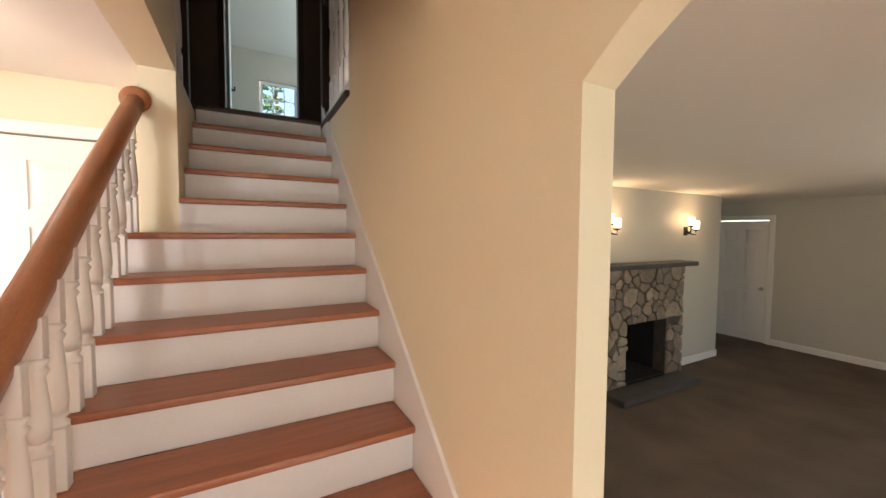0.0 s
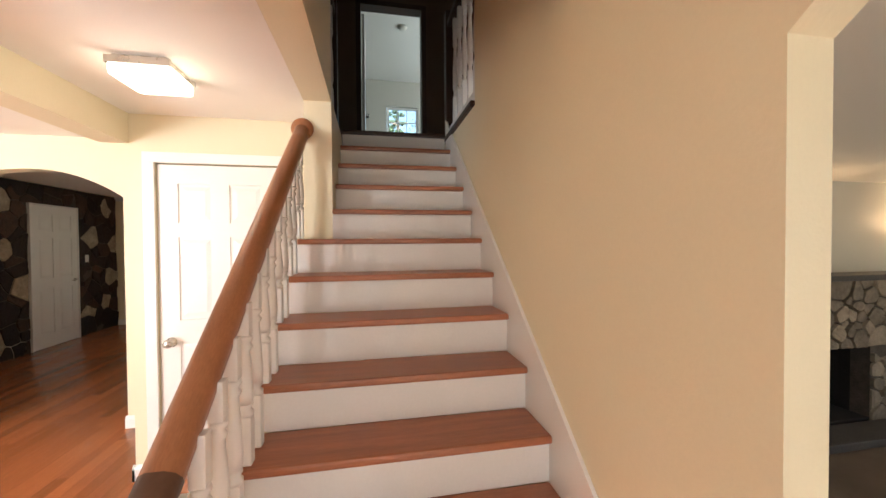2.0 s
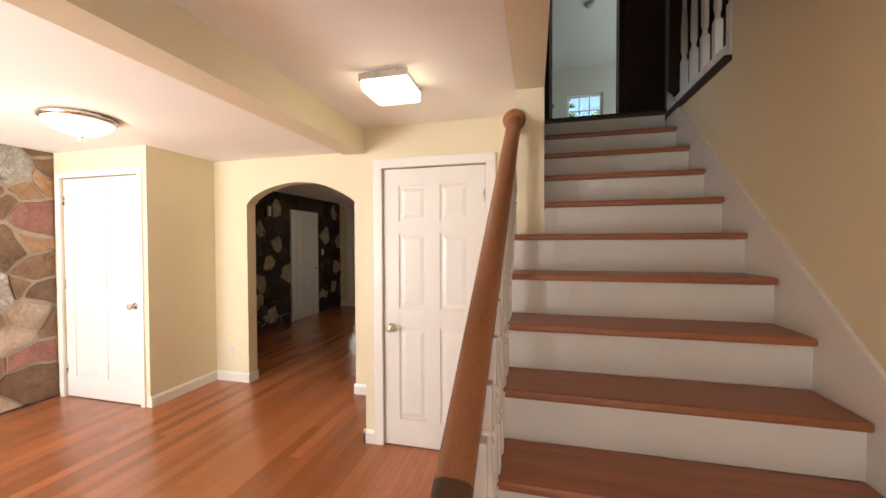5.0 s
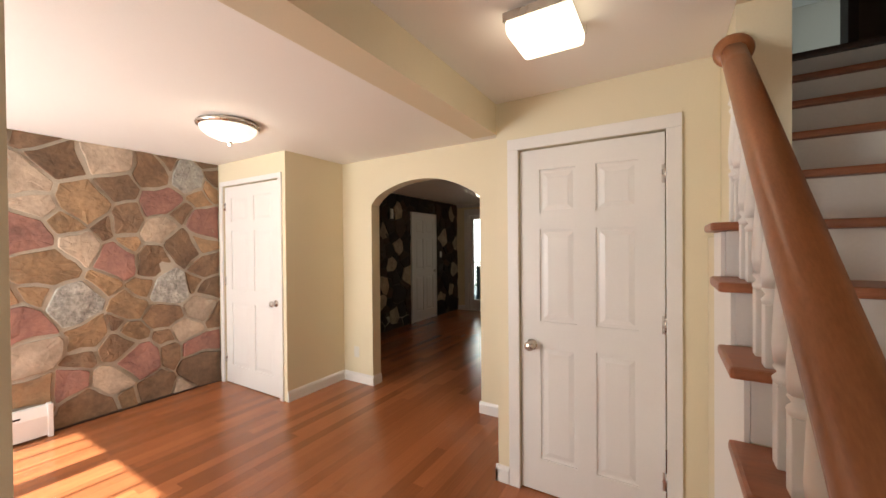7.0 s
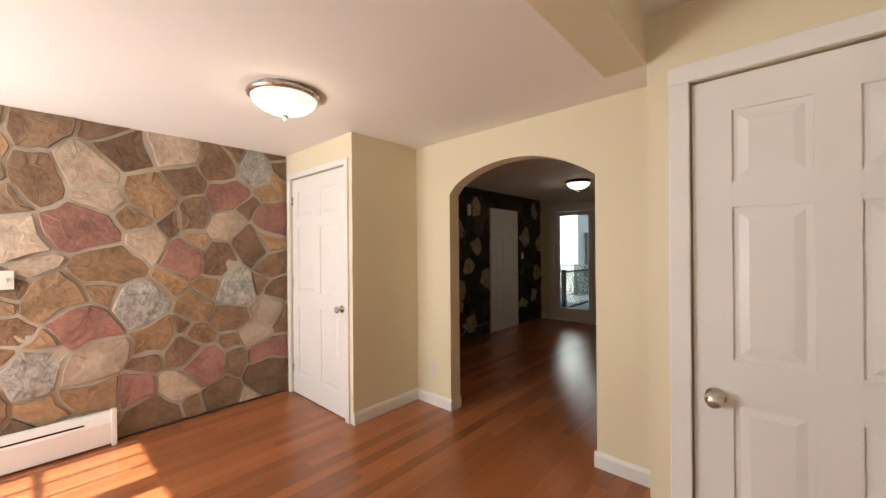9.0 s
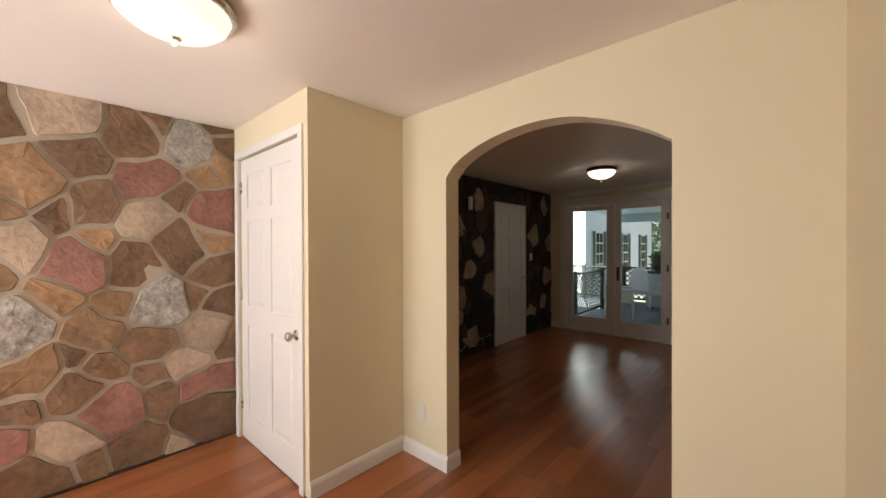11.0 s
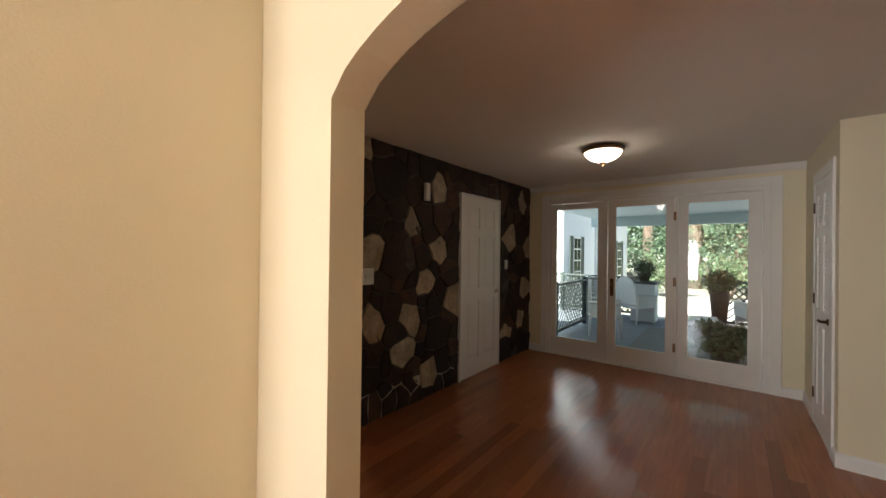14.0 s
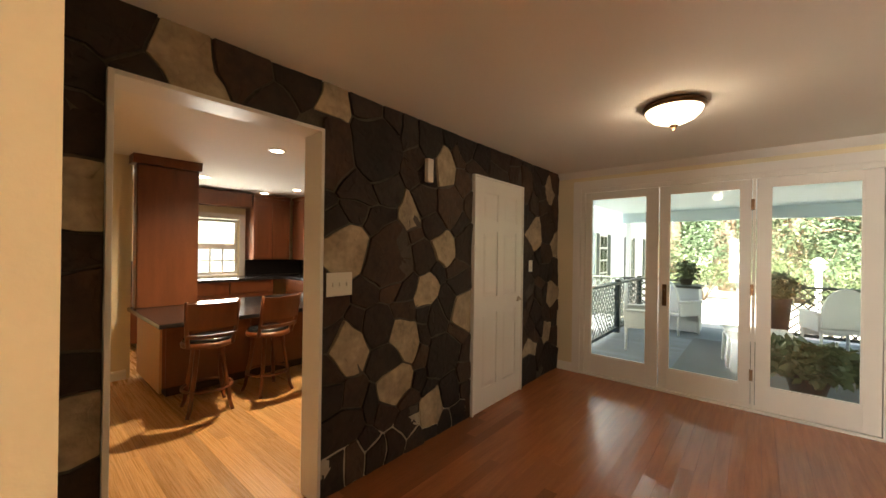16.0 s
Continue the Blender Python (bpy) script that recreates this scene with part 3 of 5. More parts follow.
for at, poly in stone_cells(pts, -0.6, 3.19, 0.0, CZ, [], 0.026):
    stone("stone", warped(round_corners(poly, 0.008, rng), (-0.6, 3.19, 0, CZ), [], 0.10, 0.0), lambda u, v, d: (DX - 0.018 + d, u, v), rng.uniform(0.010, 0.020), known.get(at) or rng.choice(kinds), pale, rng)

# dark stone wall of the garden room
KO = (4.22, 5.12, 0.0, 2.085)
holes = [KO, (6.55, 7.41, 0.0, 2.075)]
dark = built("wall_stone_dark", DARKMORTAR, (KX - 0.13, AY1, 0.0, KX - 0.018, KO[0], CZ + 0.025), (KX - 0.13, KO[1], 0, KX - 0.018, 8.34, CZ + 0.025), (KX - 0.13, KO[0], KO[3], KX - 0.018, KO[1], CZ + 0.025),
             label="dark fieldstone wall with scattered buff stones", category="stone wall")
LIGHTS = [(5.8, 1.65), (6.19, 1.46), (6.01, 1.1), (6.5, 0.92), (5.33, 0.81), (5.77, 0.8), (5.71, 0.5), (6.09, 0.2), (6.21, 2.09), (5.19, 2.2), (7.7, 1.6), (8.17, 0.92), (8.03, 0.48), (7.62, 0.36), (8.11, 2.1), (8.28, 1.52), (4.49, 2.21), (4.16, 1.59), (4.16, 0.75), (5.30, 1.41)]
pts = seeds(rng, 4.1, 8.32, 0.16, CZ - 0.02, 0.27, holes, 4000, LIGHTS, 0.75) + [(5.2 + i * 0.17 + rng.uniform(-0.03, 0.03), 0.07 + rng.uniform(-0.015, 0.02), 0.17) for i in range(9)]
# the buff stones
cells = list(stone_cells(pts, 4.09, 8.34, 0.0, CZ + 0.025, holes, 0.010))
pale_ones = {i for i, c in enumerate(cells) if c[0] in LIGHTS}
for i, (at, poly) in enumerate(cells):
    stone("stone", warped(round_corners(poly, 0.006, rng), (4.05, 8.34, 0, CZ + 0.025), holes, 0.09, 30.0), lambda u, v, d: (KX - 0.018 + d, u, v), rng.uniform(0.007, 0.018), D_LIGHT if i in pale_ones else rng.choice((D_BLACK, D_BLACK, D_UMBER)), dark, rng)

boxpart("low_mortar", MORTAR, dark, KX - 0.02, KO[1], 0.0, KX - 0.014, 6.55, 0.24, label="pale mortar of the lowest course")
# white lining of the kitchen opening
lining = thing("trim", "white painted lining of the kitchen opening", "trim", kind="structure")
for b in ((KX - 0.16, KO[1] - 0.02, 0, KX + 0.02, KO[1], KO[3]), (KX - 0.16, KO[0], 0, KX + 0.02, KO[0] + 0.02, KO[3]), (KX - 0.16, KO[0] + 0.02, KO[3] - 0.02, KX + 0.02, KO[1] - 0.02, KO[3])):
    boxpart("jamb", TRIM, lining, *b, bev=0.003)
doorframe = thing("trim", "white painted frame of the stone wall door", "trim", kind="structure")
for b in ((KX - 0.02, 6.552, 0, KX + 0.02, 6.57, 2.075), (KX - 0.02, 7.392, 0, KX + 0.02, 7.41, 2.075), (KX - 0.02, 6.57, 2.058, KX + 0.02, 7.392, 2.075)):
    boxpart("jamb", TRIM, doorframe, *b, bev=0.003)

# ---- stair ----
stair = thing("staircase", "straight stair with red oak treads and white risers", "staircase", kind="structure")
for n in range(1, STEPS + 1):
    y, z = nose(n), tread_z(n)
    last = n == STEPS
    open_side = n <= OPEN
    bm = bmesh.new()
    x0 = -0.235 if open_side else 0.014
    if last:
        box(bm, x0, y, z - 0.028, SX - 0.002, y + 0.09, z + 0.002, bev=0.008)
    else:
        box(bm, x0, y, z - 0.028, SX - 0.014, y + 0.203 + 0.03, z, bev=0.009)
    part("tread", bm, DARKWOOD if last else TREAD, stair)
    bm = bmesh.new()
    box(bm, -0.193 if open_side else 0.014, y + 0.028, max(0.0, z - R), SX - 0.014, y + 0.045, z - 0.029)
    part("riser", bm, RISER, stair, "white painted riser")
# skirt along the wall, and the outer string
bm = bmesh.new()
prism(bm, [(SX - 0.014, nose(1) - 0.1, 0), (SX - 0.014, nose(1) - 0.1, 0.20), (SX - 0.014, nose(STEPS), LAND + 0.12), (SX - 0.014, nose(STEPS), LAND - 0.25), (SX - 0.014, nose(1) + 0.2, 0)], (0.0135, 0, 0))
part("skirt_board", bm, TRIM, stair, "white skirt board along the wall")
bm = bmesh.new()
prism(bm, [(-0.205, nose(n) + dy, z) for n, dy, z in [(1, 0.03, 0)] + [q for k in range(1, OPEN + 1) for q in ((k, 0.03, tread_z(k) - 0.03), (k + 1, 0.03, tread_z(k) - 0.03))] + [(OPEN + 1, 0.03, 0)]], (0.011, 0, 0))
part("outer_string", bm, TRIM, stair, "white cut string board")

# closing wall under the open flight
bm = bmesh.new()
prism(bm, [(-0.19, nose(1) + 0.06, 0.0), (-0.19, 3.12, 0.0), (-0.19, 3.12, tread_z(OPEN) - 0.04), (-0.19, nose(OPEN) + 0.2, tread_z(OPEN) - 0.04)], (0.05, 0, 0))
tagged(part("wall_under_stair", bm, WALL), "cream wall under the stair", "wall", "", "structure")

RAIL0, RAIL1 = Vector((-0.186, 1.28, 0.988)), Vector((-0.147, 2.70, 2.118))
RX = RAIL0.x


def rail_z(y):
    return RAIL0.z + (y - RAIL0.y) * (RAIL1.z - RAIL0.z) / (RAIL1.y - RAIL0.y)


railing = thing("stair_railing", "white turned balusters under a red oak handrail", "railing")
bm = bmesh.new()
curve = [RAIL1 + (RAIL0 - RAIL1) * (k / 12) for k in range(13)]
curve += [Vector((RX - 0.008, 1.18, 0.925)), Vector((RX - 0.03, 1.10, 0.885)), Vector((RX - 0.07, 1.055, 0.865)), Vector((RX - 0.115, 1.045, 0.86))]
rr = 0.033
sect = [(-0.032, -0.022), (-0.035, 0.0), (-0.030, 0.022), (-0.015, 0.034), (0.015, 0.034), (0.030, 0.022), (0.035, 0.0), (0.032, -0.022), (0.018, -0.03), (-0.018, -0.03)]
rings = []
for i, p in enumerate(curve):
    d = (curve[min(i + 1, len(curve) - 1)] - curve[max(i - 1, 0)]).normalized()
    u = d.cross(Vector((0, 0, 1))).normalized()
    w = u.cross(d)
    rings.append([bm.verts.new(p + u * a * 1.08 + w * b * 1.08) for a, b in sect])
for lo, hi in zip(rings, rings[1:]):
    for k in range(len(sect)):
        bm.faces.new((lo[k], lo[(k + 1) % len(sect)], hi[(k + 1) % len(sect)], hi[k])).smooth = True
bm.faces.new(rings[0][::-1])
bm.faces.new(rings[-1])
bmesh.ops.recalc_face_normals(bm, faces=bm.faces[:])
part("handrail", bm, RAILWOOD, railing, "red oak handrail")
bm = bmesh.new()
slope = (RAIL1 - RAIL0).normalized()
up = Vector((1, 0, 0)).cross(slope)
prof = []
for t in (-0.005, 0.05):
    prof.append([bm.verts.new(RAIL0 + slope * t + Vector((1, 0, 0)) * a * 1.1 + up * c * 1.1) for a, c in sect])
for k in range(len(sect)):
    bm.faces.new((prof[0][k], prof[0][(k + 1) % len(sect)], prof[1][(k + 1) % len(sect)], prof[1][k])).smooth = True
bmesh.ops.recalc_face_normals(bm, faces=bm.faces[:])
part("worn_joint", bm, mat("dark_worn_wood", (0.09, 0.04, 0.02), 0.5, vary=0.3, scale=12, bump=0.0006), railing, "dark worn joint in the handrail")
bm = bmesh.new()
lathe(bm, [(0.058, 0), (0.062, 0.006), (0.056, 0.018), (0.035, 0.026), (0.0001, 0.026)], (RAIL1.x, 2.719, RAIL1.z + 0.018), 24, Matrix.Rotation(radians(90), 3, "X"))
part("rosette", bm, RAILWOOD, railing, "round oak rosette on the wall end")


def baluster(y, z0, z1):
    RX = -0.150
    bm = bmesh.new()
    h = z1 - z0
    a, b = 0.30 * h, 0.80 * h
    box(bm, RX - 0.019, y - 0.019, z0, RX + 0.019, y + 0.019, z0 + a, bev=0.003)
    prof = [(0.0207, a), (0.0238, a + 0.012), (0.0146, a + 0.022), (0.0226, a + 0.034), (0.0152, a + 0.046), (0.0207, a + 0.15 * (b - a)), (0.0238, a + 0.28 * (b - a)), (0.0207, a + 0.55 * (b - a)), (0.0152, b - 0.05),
            (0.0226, b - 0.036), (0.0146, b - 0.024), (0.0238, b - 0.012), (0.0207, b)]
    lathe(bm, prof, (RX, y, z0), 10)
    box(bm, RX - 0.018, y - 0.018, z0 + b, RX + 0.018, y + 0.018, z1, bev=0.002)
    part("baluster", bm, TRIM, railing, "white turned baluster")


for n in range(2, OPEN + 1):
    for dy in (0.045, 0.147):
        y = nose(n) + dy
        if 1.2 < y < 2.69:
            baluster(y, tread_z(n), rail_z(y) - 0.02)
bm = bmesh.new()
box(bm, RX - 0.14, 1.01, 0, RX - 0.06, 1.09, 0.30, bev=0.004)
lathe(bm, [(0.04, 0.30), (0.045, 0.33), (0.028, 0.36), (0.04, 0.42), (0.036, 0.68), (0.028, 0.79), (0.042, 0.80), (0.03, 0.845)], (RX - 0.10, 1.05, 0), 16)
part("newel_post", bm, TRIM, railing, "white turned newel post")


def upper_railing(x, y0, y1, label):
    g = thing("upper_railing", label, "railing")
    boxpart("cap", DARKWOOD, g, x - 0.05, y0, LAND - 0.058, x + 0.06, y1, LAND - 0.02, bev=0.006, label="dark stained base rail")
    boxpart("base_board", TRIM, g, x - 0.012, y0 + 0.03, LAND - 0.02, x + 0.03, y1, LAND + 0.06)
    boxpart("handrail", DARKWOOD, g, x - 0.03, y0, LAND + 0.86, x + 0.035, y1, LAND + 0.92, bev=0.012, label="dark stained handrail")
    k = int((y1 - y0) / 0.12)
    for i in range(k):
        bm = bmesh.new()
        y = y0 + 0.06 + i * (y1 - y0 - 0.08) / max(1, k - 1)
        box(bm, x - 0.01, y - 0.018, LAND + 0.06, x + 0.026, y + 0.018, LAND + 0.25)
        lathe(bm, [(0.018, 0.25), (0.012, 0.28), (0.02, 0.31), (0.02, 0.45), (0.012, 0.62), (0.02, 0.66), (0.016, 0.70)], (x + 0.008, y, LAND), 8)
        box(bm, x - 0.008, y - 0.016, LAND + 0.70, x + 0.024, y + 0.016, LAND + 0.86)
        part("baluster", bm, TRIM, g, "white turned baluster")
    bm = bmesh.new()
    box(bm, x - 0.04, y1 - 0.05, LAND, x + 0.045, y1 + 0.04, LAND + 1.0, bev=0.006)
    part("newel_post", bm, DARKWOOD, g, "dark stained newel post")
    return g


upper_railing(SX + 0.03, 2.69, nose(STEPS) + 0.02, "white balusters with dark rail along the upper hall")
upper_railing(-0.06, 2.88, nose(STEPS) + 0.02, "white balusters with dark rail at the stair head")


# ---- windows ----
def sash(parent, x0, x1, z0, z1, y, cols, rows, fw=0.045, mw=0.02):
    for b in ((x0, z0, x0 + fw, z1), (x1 - fw, z0, x1, z1), (x0 + fw, z0, x1 - fw, z0 + fw), (x0 + fw, z1 - fw, x1 - fw, z1)):
        boxpart("window_frame", TRIM, parent, b[0], y - 0.02, b[1], b[2], y + 0.02, b[3], bev=0.003)
    for i in range(1, cols):
        x = x0 + fw + (x1 - x0 - 2 * fw) * i / cols
        boxpart("muntin", TRIM, parent, x - mw / 2, y - 0.012, z0 + fw, x + mw / 2, y + 0.012, z1 - fw)
    for i in range(1, rows):
        z = z0 + fw + (z1 - z0 - 2 * fw) * i / rows
        boxpart("muntin", TRIM, parent, x0 + fw, y - 0.010, z - mw / 2, x1 - fw, y + 0.010, z + mw / 2)
    p = boxpart("pane", GLASS, parent, x0 + fw, y - 0.003, z0 + fw, x1 - fw, y + 0.003, z1 - fw)
    p.visible_shadow = False


w1 = thing("window_1", "white paired front windows with divided panes", "window", kind="structure")
for x0, x1 in ((-4.39, -3.745), (-3.655, -2.87)):
    sash(w1, x0, x1, 0.33, 1.22, -0.67, 3, 2)
    sash(w1, x0, x1, 1.22, 2.09, -0.69, 3, 2)
boxpart("mullion", TRIM, w1, -3.745, -0.74, 0.33, -3.655, -0.61, 2.09)
boxpart("window_sill", TRIM, w1, -4.45, -0.61, 0.29, -2.82, -0.54, 0.32, bev=0.005)
w2 = thing("window_2", "white kitchen window with divided lower sash", "window", pose(-9.57, 5.93, 0, 0, 0, 90), kind="structure")
sash(w2, 0.0, 0.67, 0.94, 1.42, 0.0, 3, 2)
sash(w2, 0.0, 0.67, 1.42, 1.89, 0.02, 1, 1)
for b in ((-0.09, -0.09, 0.86, 0.0, -0.07, 1.99), (0.67, -0.09, 0.86, 0.76, -0.07, 1.99), (0.0, -0.09, 1.90, 0.67, -0.07, 1.99), (-0.11, -0.11, 0.86, 0.78, -0.07, 0.90)):
    boxpart("window_casing", TRIM, w2, *b, bev=0.003)
w3 = thing("window_3", "white upper room window with divided panes", "window", kind="structure")
sash(w3, 0.58, 1.24, 3.11, 3.74, 8.44, 3, 2)
sash(w3, 0.58, 1.24, 3.74, 4.36, 8.46, 3, 2)
# unseen window, made up to go with the living room fill lamp
w4 = thing("window_4", "unseen white picture window added behind the living room fill lamp", "window", kind="structure")
for i in range(3):
    sash(w4, 2.61 + i * 0.93, 2.61 + (i + 1) * 0.93, 0.51, 1.89, -2.07, 1, 1)
# unseen entry: leaf and left panel are solid to keep the sun out
front = thing("door_6", "unseen white entry door with one glazed side panel, otherwise solid to block sun", "door", kind="structure")
boxpart("side_panel", TRIM, front, -0.99, -0.70, 0.02, -0.46, -0.66, 2.10, bev=0.004)
sash(front, 0.46, 0.79, 0.02, 2.10, -0.68, 1, 5)
boxpart("leaf", TRIM, front, -0.45, -0.70, 0.02, 0.45, -0.655, 2.10, bev=0.004)
dframe = thing("door_7", "white open doorway and door of the upper room", "door", kind="structure")
for b in ((0.068, 5.20, LAND, 0.128, 5.36, 4.44), (0.882, 5.20, LAND, 0.942, 5.36, 4.44), (0.068, 5.20, 4.44, 0.942, 5.36, 4.50)):
    boxpart("jamb", DARKWOOD, dframe, *b, bev=0.004, label="dark stained door jamb")
boxpart("leaf", TRIM, dframe, 0.135, 5.37, LAND + 0.01, 0.17, 6.09, 4.42, bev=0.003, label="white door standing open")
bm = bmesh.new()
lathe(bm, [(0.026, 0), (0.026, 0.006), (0.011, 0.01), (0.011, 0.04), (0.0001, 0.041)], (0.17, 6.02, LAND + 0.95), 14, Matrix.Rotation(radians(90), 3, "Y"))
tube(bm, [(0.205, 6.02, LAND + 0.95), (0.208, 5.90, LAND + 0.95)], 0.009, 8)
part("lever_handle", bm, IRON, dframe, "black lever handle")

# patio doors
patio = thing("door_8", "white glazed double patio doors with fixed side light", "door", kind="structure")
PY = 8.39
for b in ((-4.12, PY - 0.06, 0, -4.075, PY + 0.06, 2.15), (-1.80, PY - 0.06, 0, -1.74, PY + 0.06, 2.15), (-4.075, PY - 0.06, 2.105, -1.80, PY + 0.06, 2.15), (-4.075, PY - 0.06, 0, -1.80, PY + 0.09, 0.025), (-2.58, PY - 0.055, 0.025, -2.555, PY + 0.055, 2.105)):
    boxpart("door_frame", TRIM, patio, *b, bev=0.003)
for x0, x1, g0, g1 in ((-4.07, -3.325, -4.01, -3.43), (-3.315, -2.585, -3.235, -2.66), (-2.55, -1.805, -2.46, -1.905)):
    bm = bmesh.new()
    for b in ((x0, 0.03, g0, 2.10), (g1, 0.03, x1, 2.10), (g0, 0.03, g1, 0.235), (g0, 2.03, g1, 2.10)):
        box(bm, b[0], PY - 0.045, b[1], b[2], PY - 0.005, b[3], bev=0.002)
    lf = part("leaf", bm, TRIM, patio)
    bm = bmesh.new()
    for b in ((g0, 0.235, g0 + 0.012, 2.03), (g1 - 0.012, 0.235, g1, 2.03), (g0 + 0.012, 0.235, g1 - 0.012, 0.247), (g0 + 0.012, 2.018, g1 - 0.012, 2.03)):
        box(bm, b[0], PY - 0.04, b[1], b[2], PY - 0.01, b[3])
    part("glazing_bead", bm, TRIM, lf)
    p = boxpart("pane", GLASS, lf, g0 + 0.012, PY - 0.028, 0.247, g1 - 0.012, PY - 0.022, 2.018)
    p.visible_shadow = False
for z in (0.28, 1.05, 1.82):
    boxpart("hinge", BRONZE, patio, -2.592, PY - 0.066, z, -2.566, PY - 0.044, z + 0.10, bev=0.003, label="dark bronze hinge")
bm = bmesh.new()
box(bm, -3.285, PY - 0.055, 0.88, -3.245, PY - 0.044, 1.10, bev=0.004)
tube(bm, [(-3.265, PY - 0.055, 1.04), (-3.265, PY - 0.10, 1.04), (-3.265, PY - 0.105, 0.95)], 0.009, 8)
part("door_handle", bm, BRONZE, patio, "bronze handle on a long plate")
for b in ((-4.21, 8.32, 0, -4.12, 8.34, 2.24), (-1.74, 8.32, 0, -1.65, 8.34, 2.24), (-4.12, 8.32, 2.15, -1.74, 8.34, 2.24)):
    boxpart("casing", TRIM, patio, *b, bev=0.004)
bm = bmesh.new()
prism(bm, [(-4.39, 8.34, 2.36), (-4.39, 8.285, 2.36), (-4.39, 8.29, 2.345), (-4.39, 8.325, 2.30), (-4.39, 8.34, 2.285)], (2.91, 0, 0))
tagged(part("trim", bm, TRIM), "painted crown moulding over the patio doors", "moulding", "", "structure")


# ---- lamps ----
def dome_lamp(at, r, metal, shade, label, power):
    g = thing("ceiling_light", label, "ceiling light", pose(*at))
    bm = bmesh.new()
    lathe(bm, [(r * 0.5, 0.001), (r * 0.52, 0), (r * 0.98, -0.004), (r * 1.03, -0.018), (r * 1.0, -0.034), (r * 0.93, -0.04)], seg=36)
    part("rim", bm, metal, g, "metal rim")
    bm = bmesh.new()
    lathe(bm, [(r * 0.93, -0.036), (r * 0.86, -0.065), (r * 0.68, -0.095), (r * 0.42, -0.116), (r * 0.16, -0.126), (0.004, -0.128)], seg=36)
    s = part("shade", bm, shade, g, "lit frosted glass bowl")
    s.visible_shadow = False
    bm = bmesh.new()
    lathe(bm, [(0.006, -0.126), (0.022, -0.130), (0.026, -0.138), (0.014, -0.148), (0.010, -0.160), (0.0001, -0.164)], seg=14)
    part("finial", bm, metal, g, "small metal finial")
    bulb("bulb", (at[0], at[1], at[2] - 0.175), power)
    return g


dome_lamp((-3.04, 2.504, CZ - 0.001), 0.20, NICKEL, SHADE_DAY, "round alabaster ceiling light with nickel rim, lit", 0.9)
dome_lamp((-2.95, 6.68, CZ + 0.019), 0.17, BRONZE, SHADE, "round white ceiling light with bronze rim, lit", 0.33)
sq = thing("ceiling_light", "square frosted ceiling light with nickel bracket, lit", "ceiling light", pose(-0.74, 2.42, FZ))
boxpart("base", NICKEL, sq, -0.105, -0.105, -0.03, 0.105, 0.105, 0, bev=0.004, label="brushed nickel base")
bm = bmesh.new()
box(bm, -0.12, -0.12, -0.092, 0.12, 0.12, -0.03, bev=0.022)
part("shade", bm, SHADE, sq, "lit frosted glass shade").visible_shadow = False
for y in (-0.115, 0.115):
    boxpart("bracket", NICKEL, sq, -0.125, y - 0.008, -0.045, 0.125, y + 0.008, -0.012, bev=0.003, label="brushed nickel bracket")
bulb("bulb", (-0.74, 2.42, FZ - 0.12), 0.15)

# ---- foyer and dining room: small things ----
def plate(m, w, h, label, toggles=1):
    g = thing("switch_plate", label, "light switch", m)
    boxpart("plate", PLASTIC, g, -w / 2, -0.006, -h / 2, w / 2, 0, h / 2, bev=0.002)
    for i in range(toggles):
        x = (i - (toggles - 1) / 2) * 0.046
        boxpart("toggle", PLASTIC, g, x - 0.005, -0.016, -0.012, x + 0.005, -0.0055, 0.012, bev=0.001, label="small switch toggle")
    return g


FACE = KX + 0.016
plate(pose(FACE, 5.225, 1.217, 0, 0, 90), 0.17, 0.135, "wide cream switch plate on the dark stone wall", 3)
plate(pose(FACE, 7.57, 1.262, 0, 0, 90), 0.075, 0.12, "single cream switch plate beside the white door", 1)
chime = thing("door_chime", "small white chime box high on the dark stone wall", "door chime", pose(FACE, 5.955, 1.995, 0, 0, 90))
boxpart("cover", PLASTIC, chime, -0.03, -0.035, -0.085, 0.03, 0, 0.085, bev=0.006)
plate(pose(-0.95, 6.90, 1.2), 0.075, 0.12, "single cream switch plate on the closet wall", 1)
plate(pose(DX + 0.012, 1.35, 1.22, 0, 0, 90), 0.115, 0.12, "double cream switch plate on the pale stone wall", 2)
outlet = thing("wall_outlet", "white wall outlet low beside the arch", "outlet", pose(-3.18, AY0, 0.32))
boxpart("plate", PLASTIC, outlet, -0.035, -0.006, -0.057, 0.035, 0, 0.057, bev=0.002)
for z in (-0.02, 0.02):
    boxpart("socket", PLASTIC, outlet, -0.014, -0.009, z - 0.013, 0.014, -0.0055, z + 0.013, bev=0.002)
det = thing("smoke_detector", "round white smoke detector on the upper room ceiling", "smoke detector", pose(0.75, 6.4, 4.9))
bm = bmesh.new()
lathe(bm, [(0.07, 0), (0.07, -0.02), (0.055, -0.038), (0.02, -0.042), (0.0001, -0.042)], seg=24)
part("cover", bm, PLASTIC, det)

heater = thing("baseboard_heater", "white metal baseboard heater along the stone wall", "heater", pose(-4.47, 0, 0))
bm = bmesh.new()
prism(bm, [(0, -0.55, 0.02), (0.055, -0.55, 0.02), (0.055, -0.55, 0.17), (0.03, -0.55, 0.24), (0, -0.55, 0.245)], (0, 2.42, 0))
part("cover", bm, TRIM, heater)
for y in (-0.56, 1.86):
    boxpart("end_cap", TRIM, heater, 0, y, 0.0, 0.062, y + 0.03, 0.255, bev=0.005)
boxpart("vent_slot", BLACK, heater, 0.046, -0.5, 0.185, 0.0495, 1.72, 0.197)

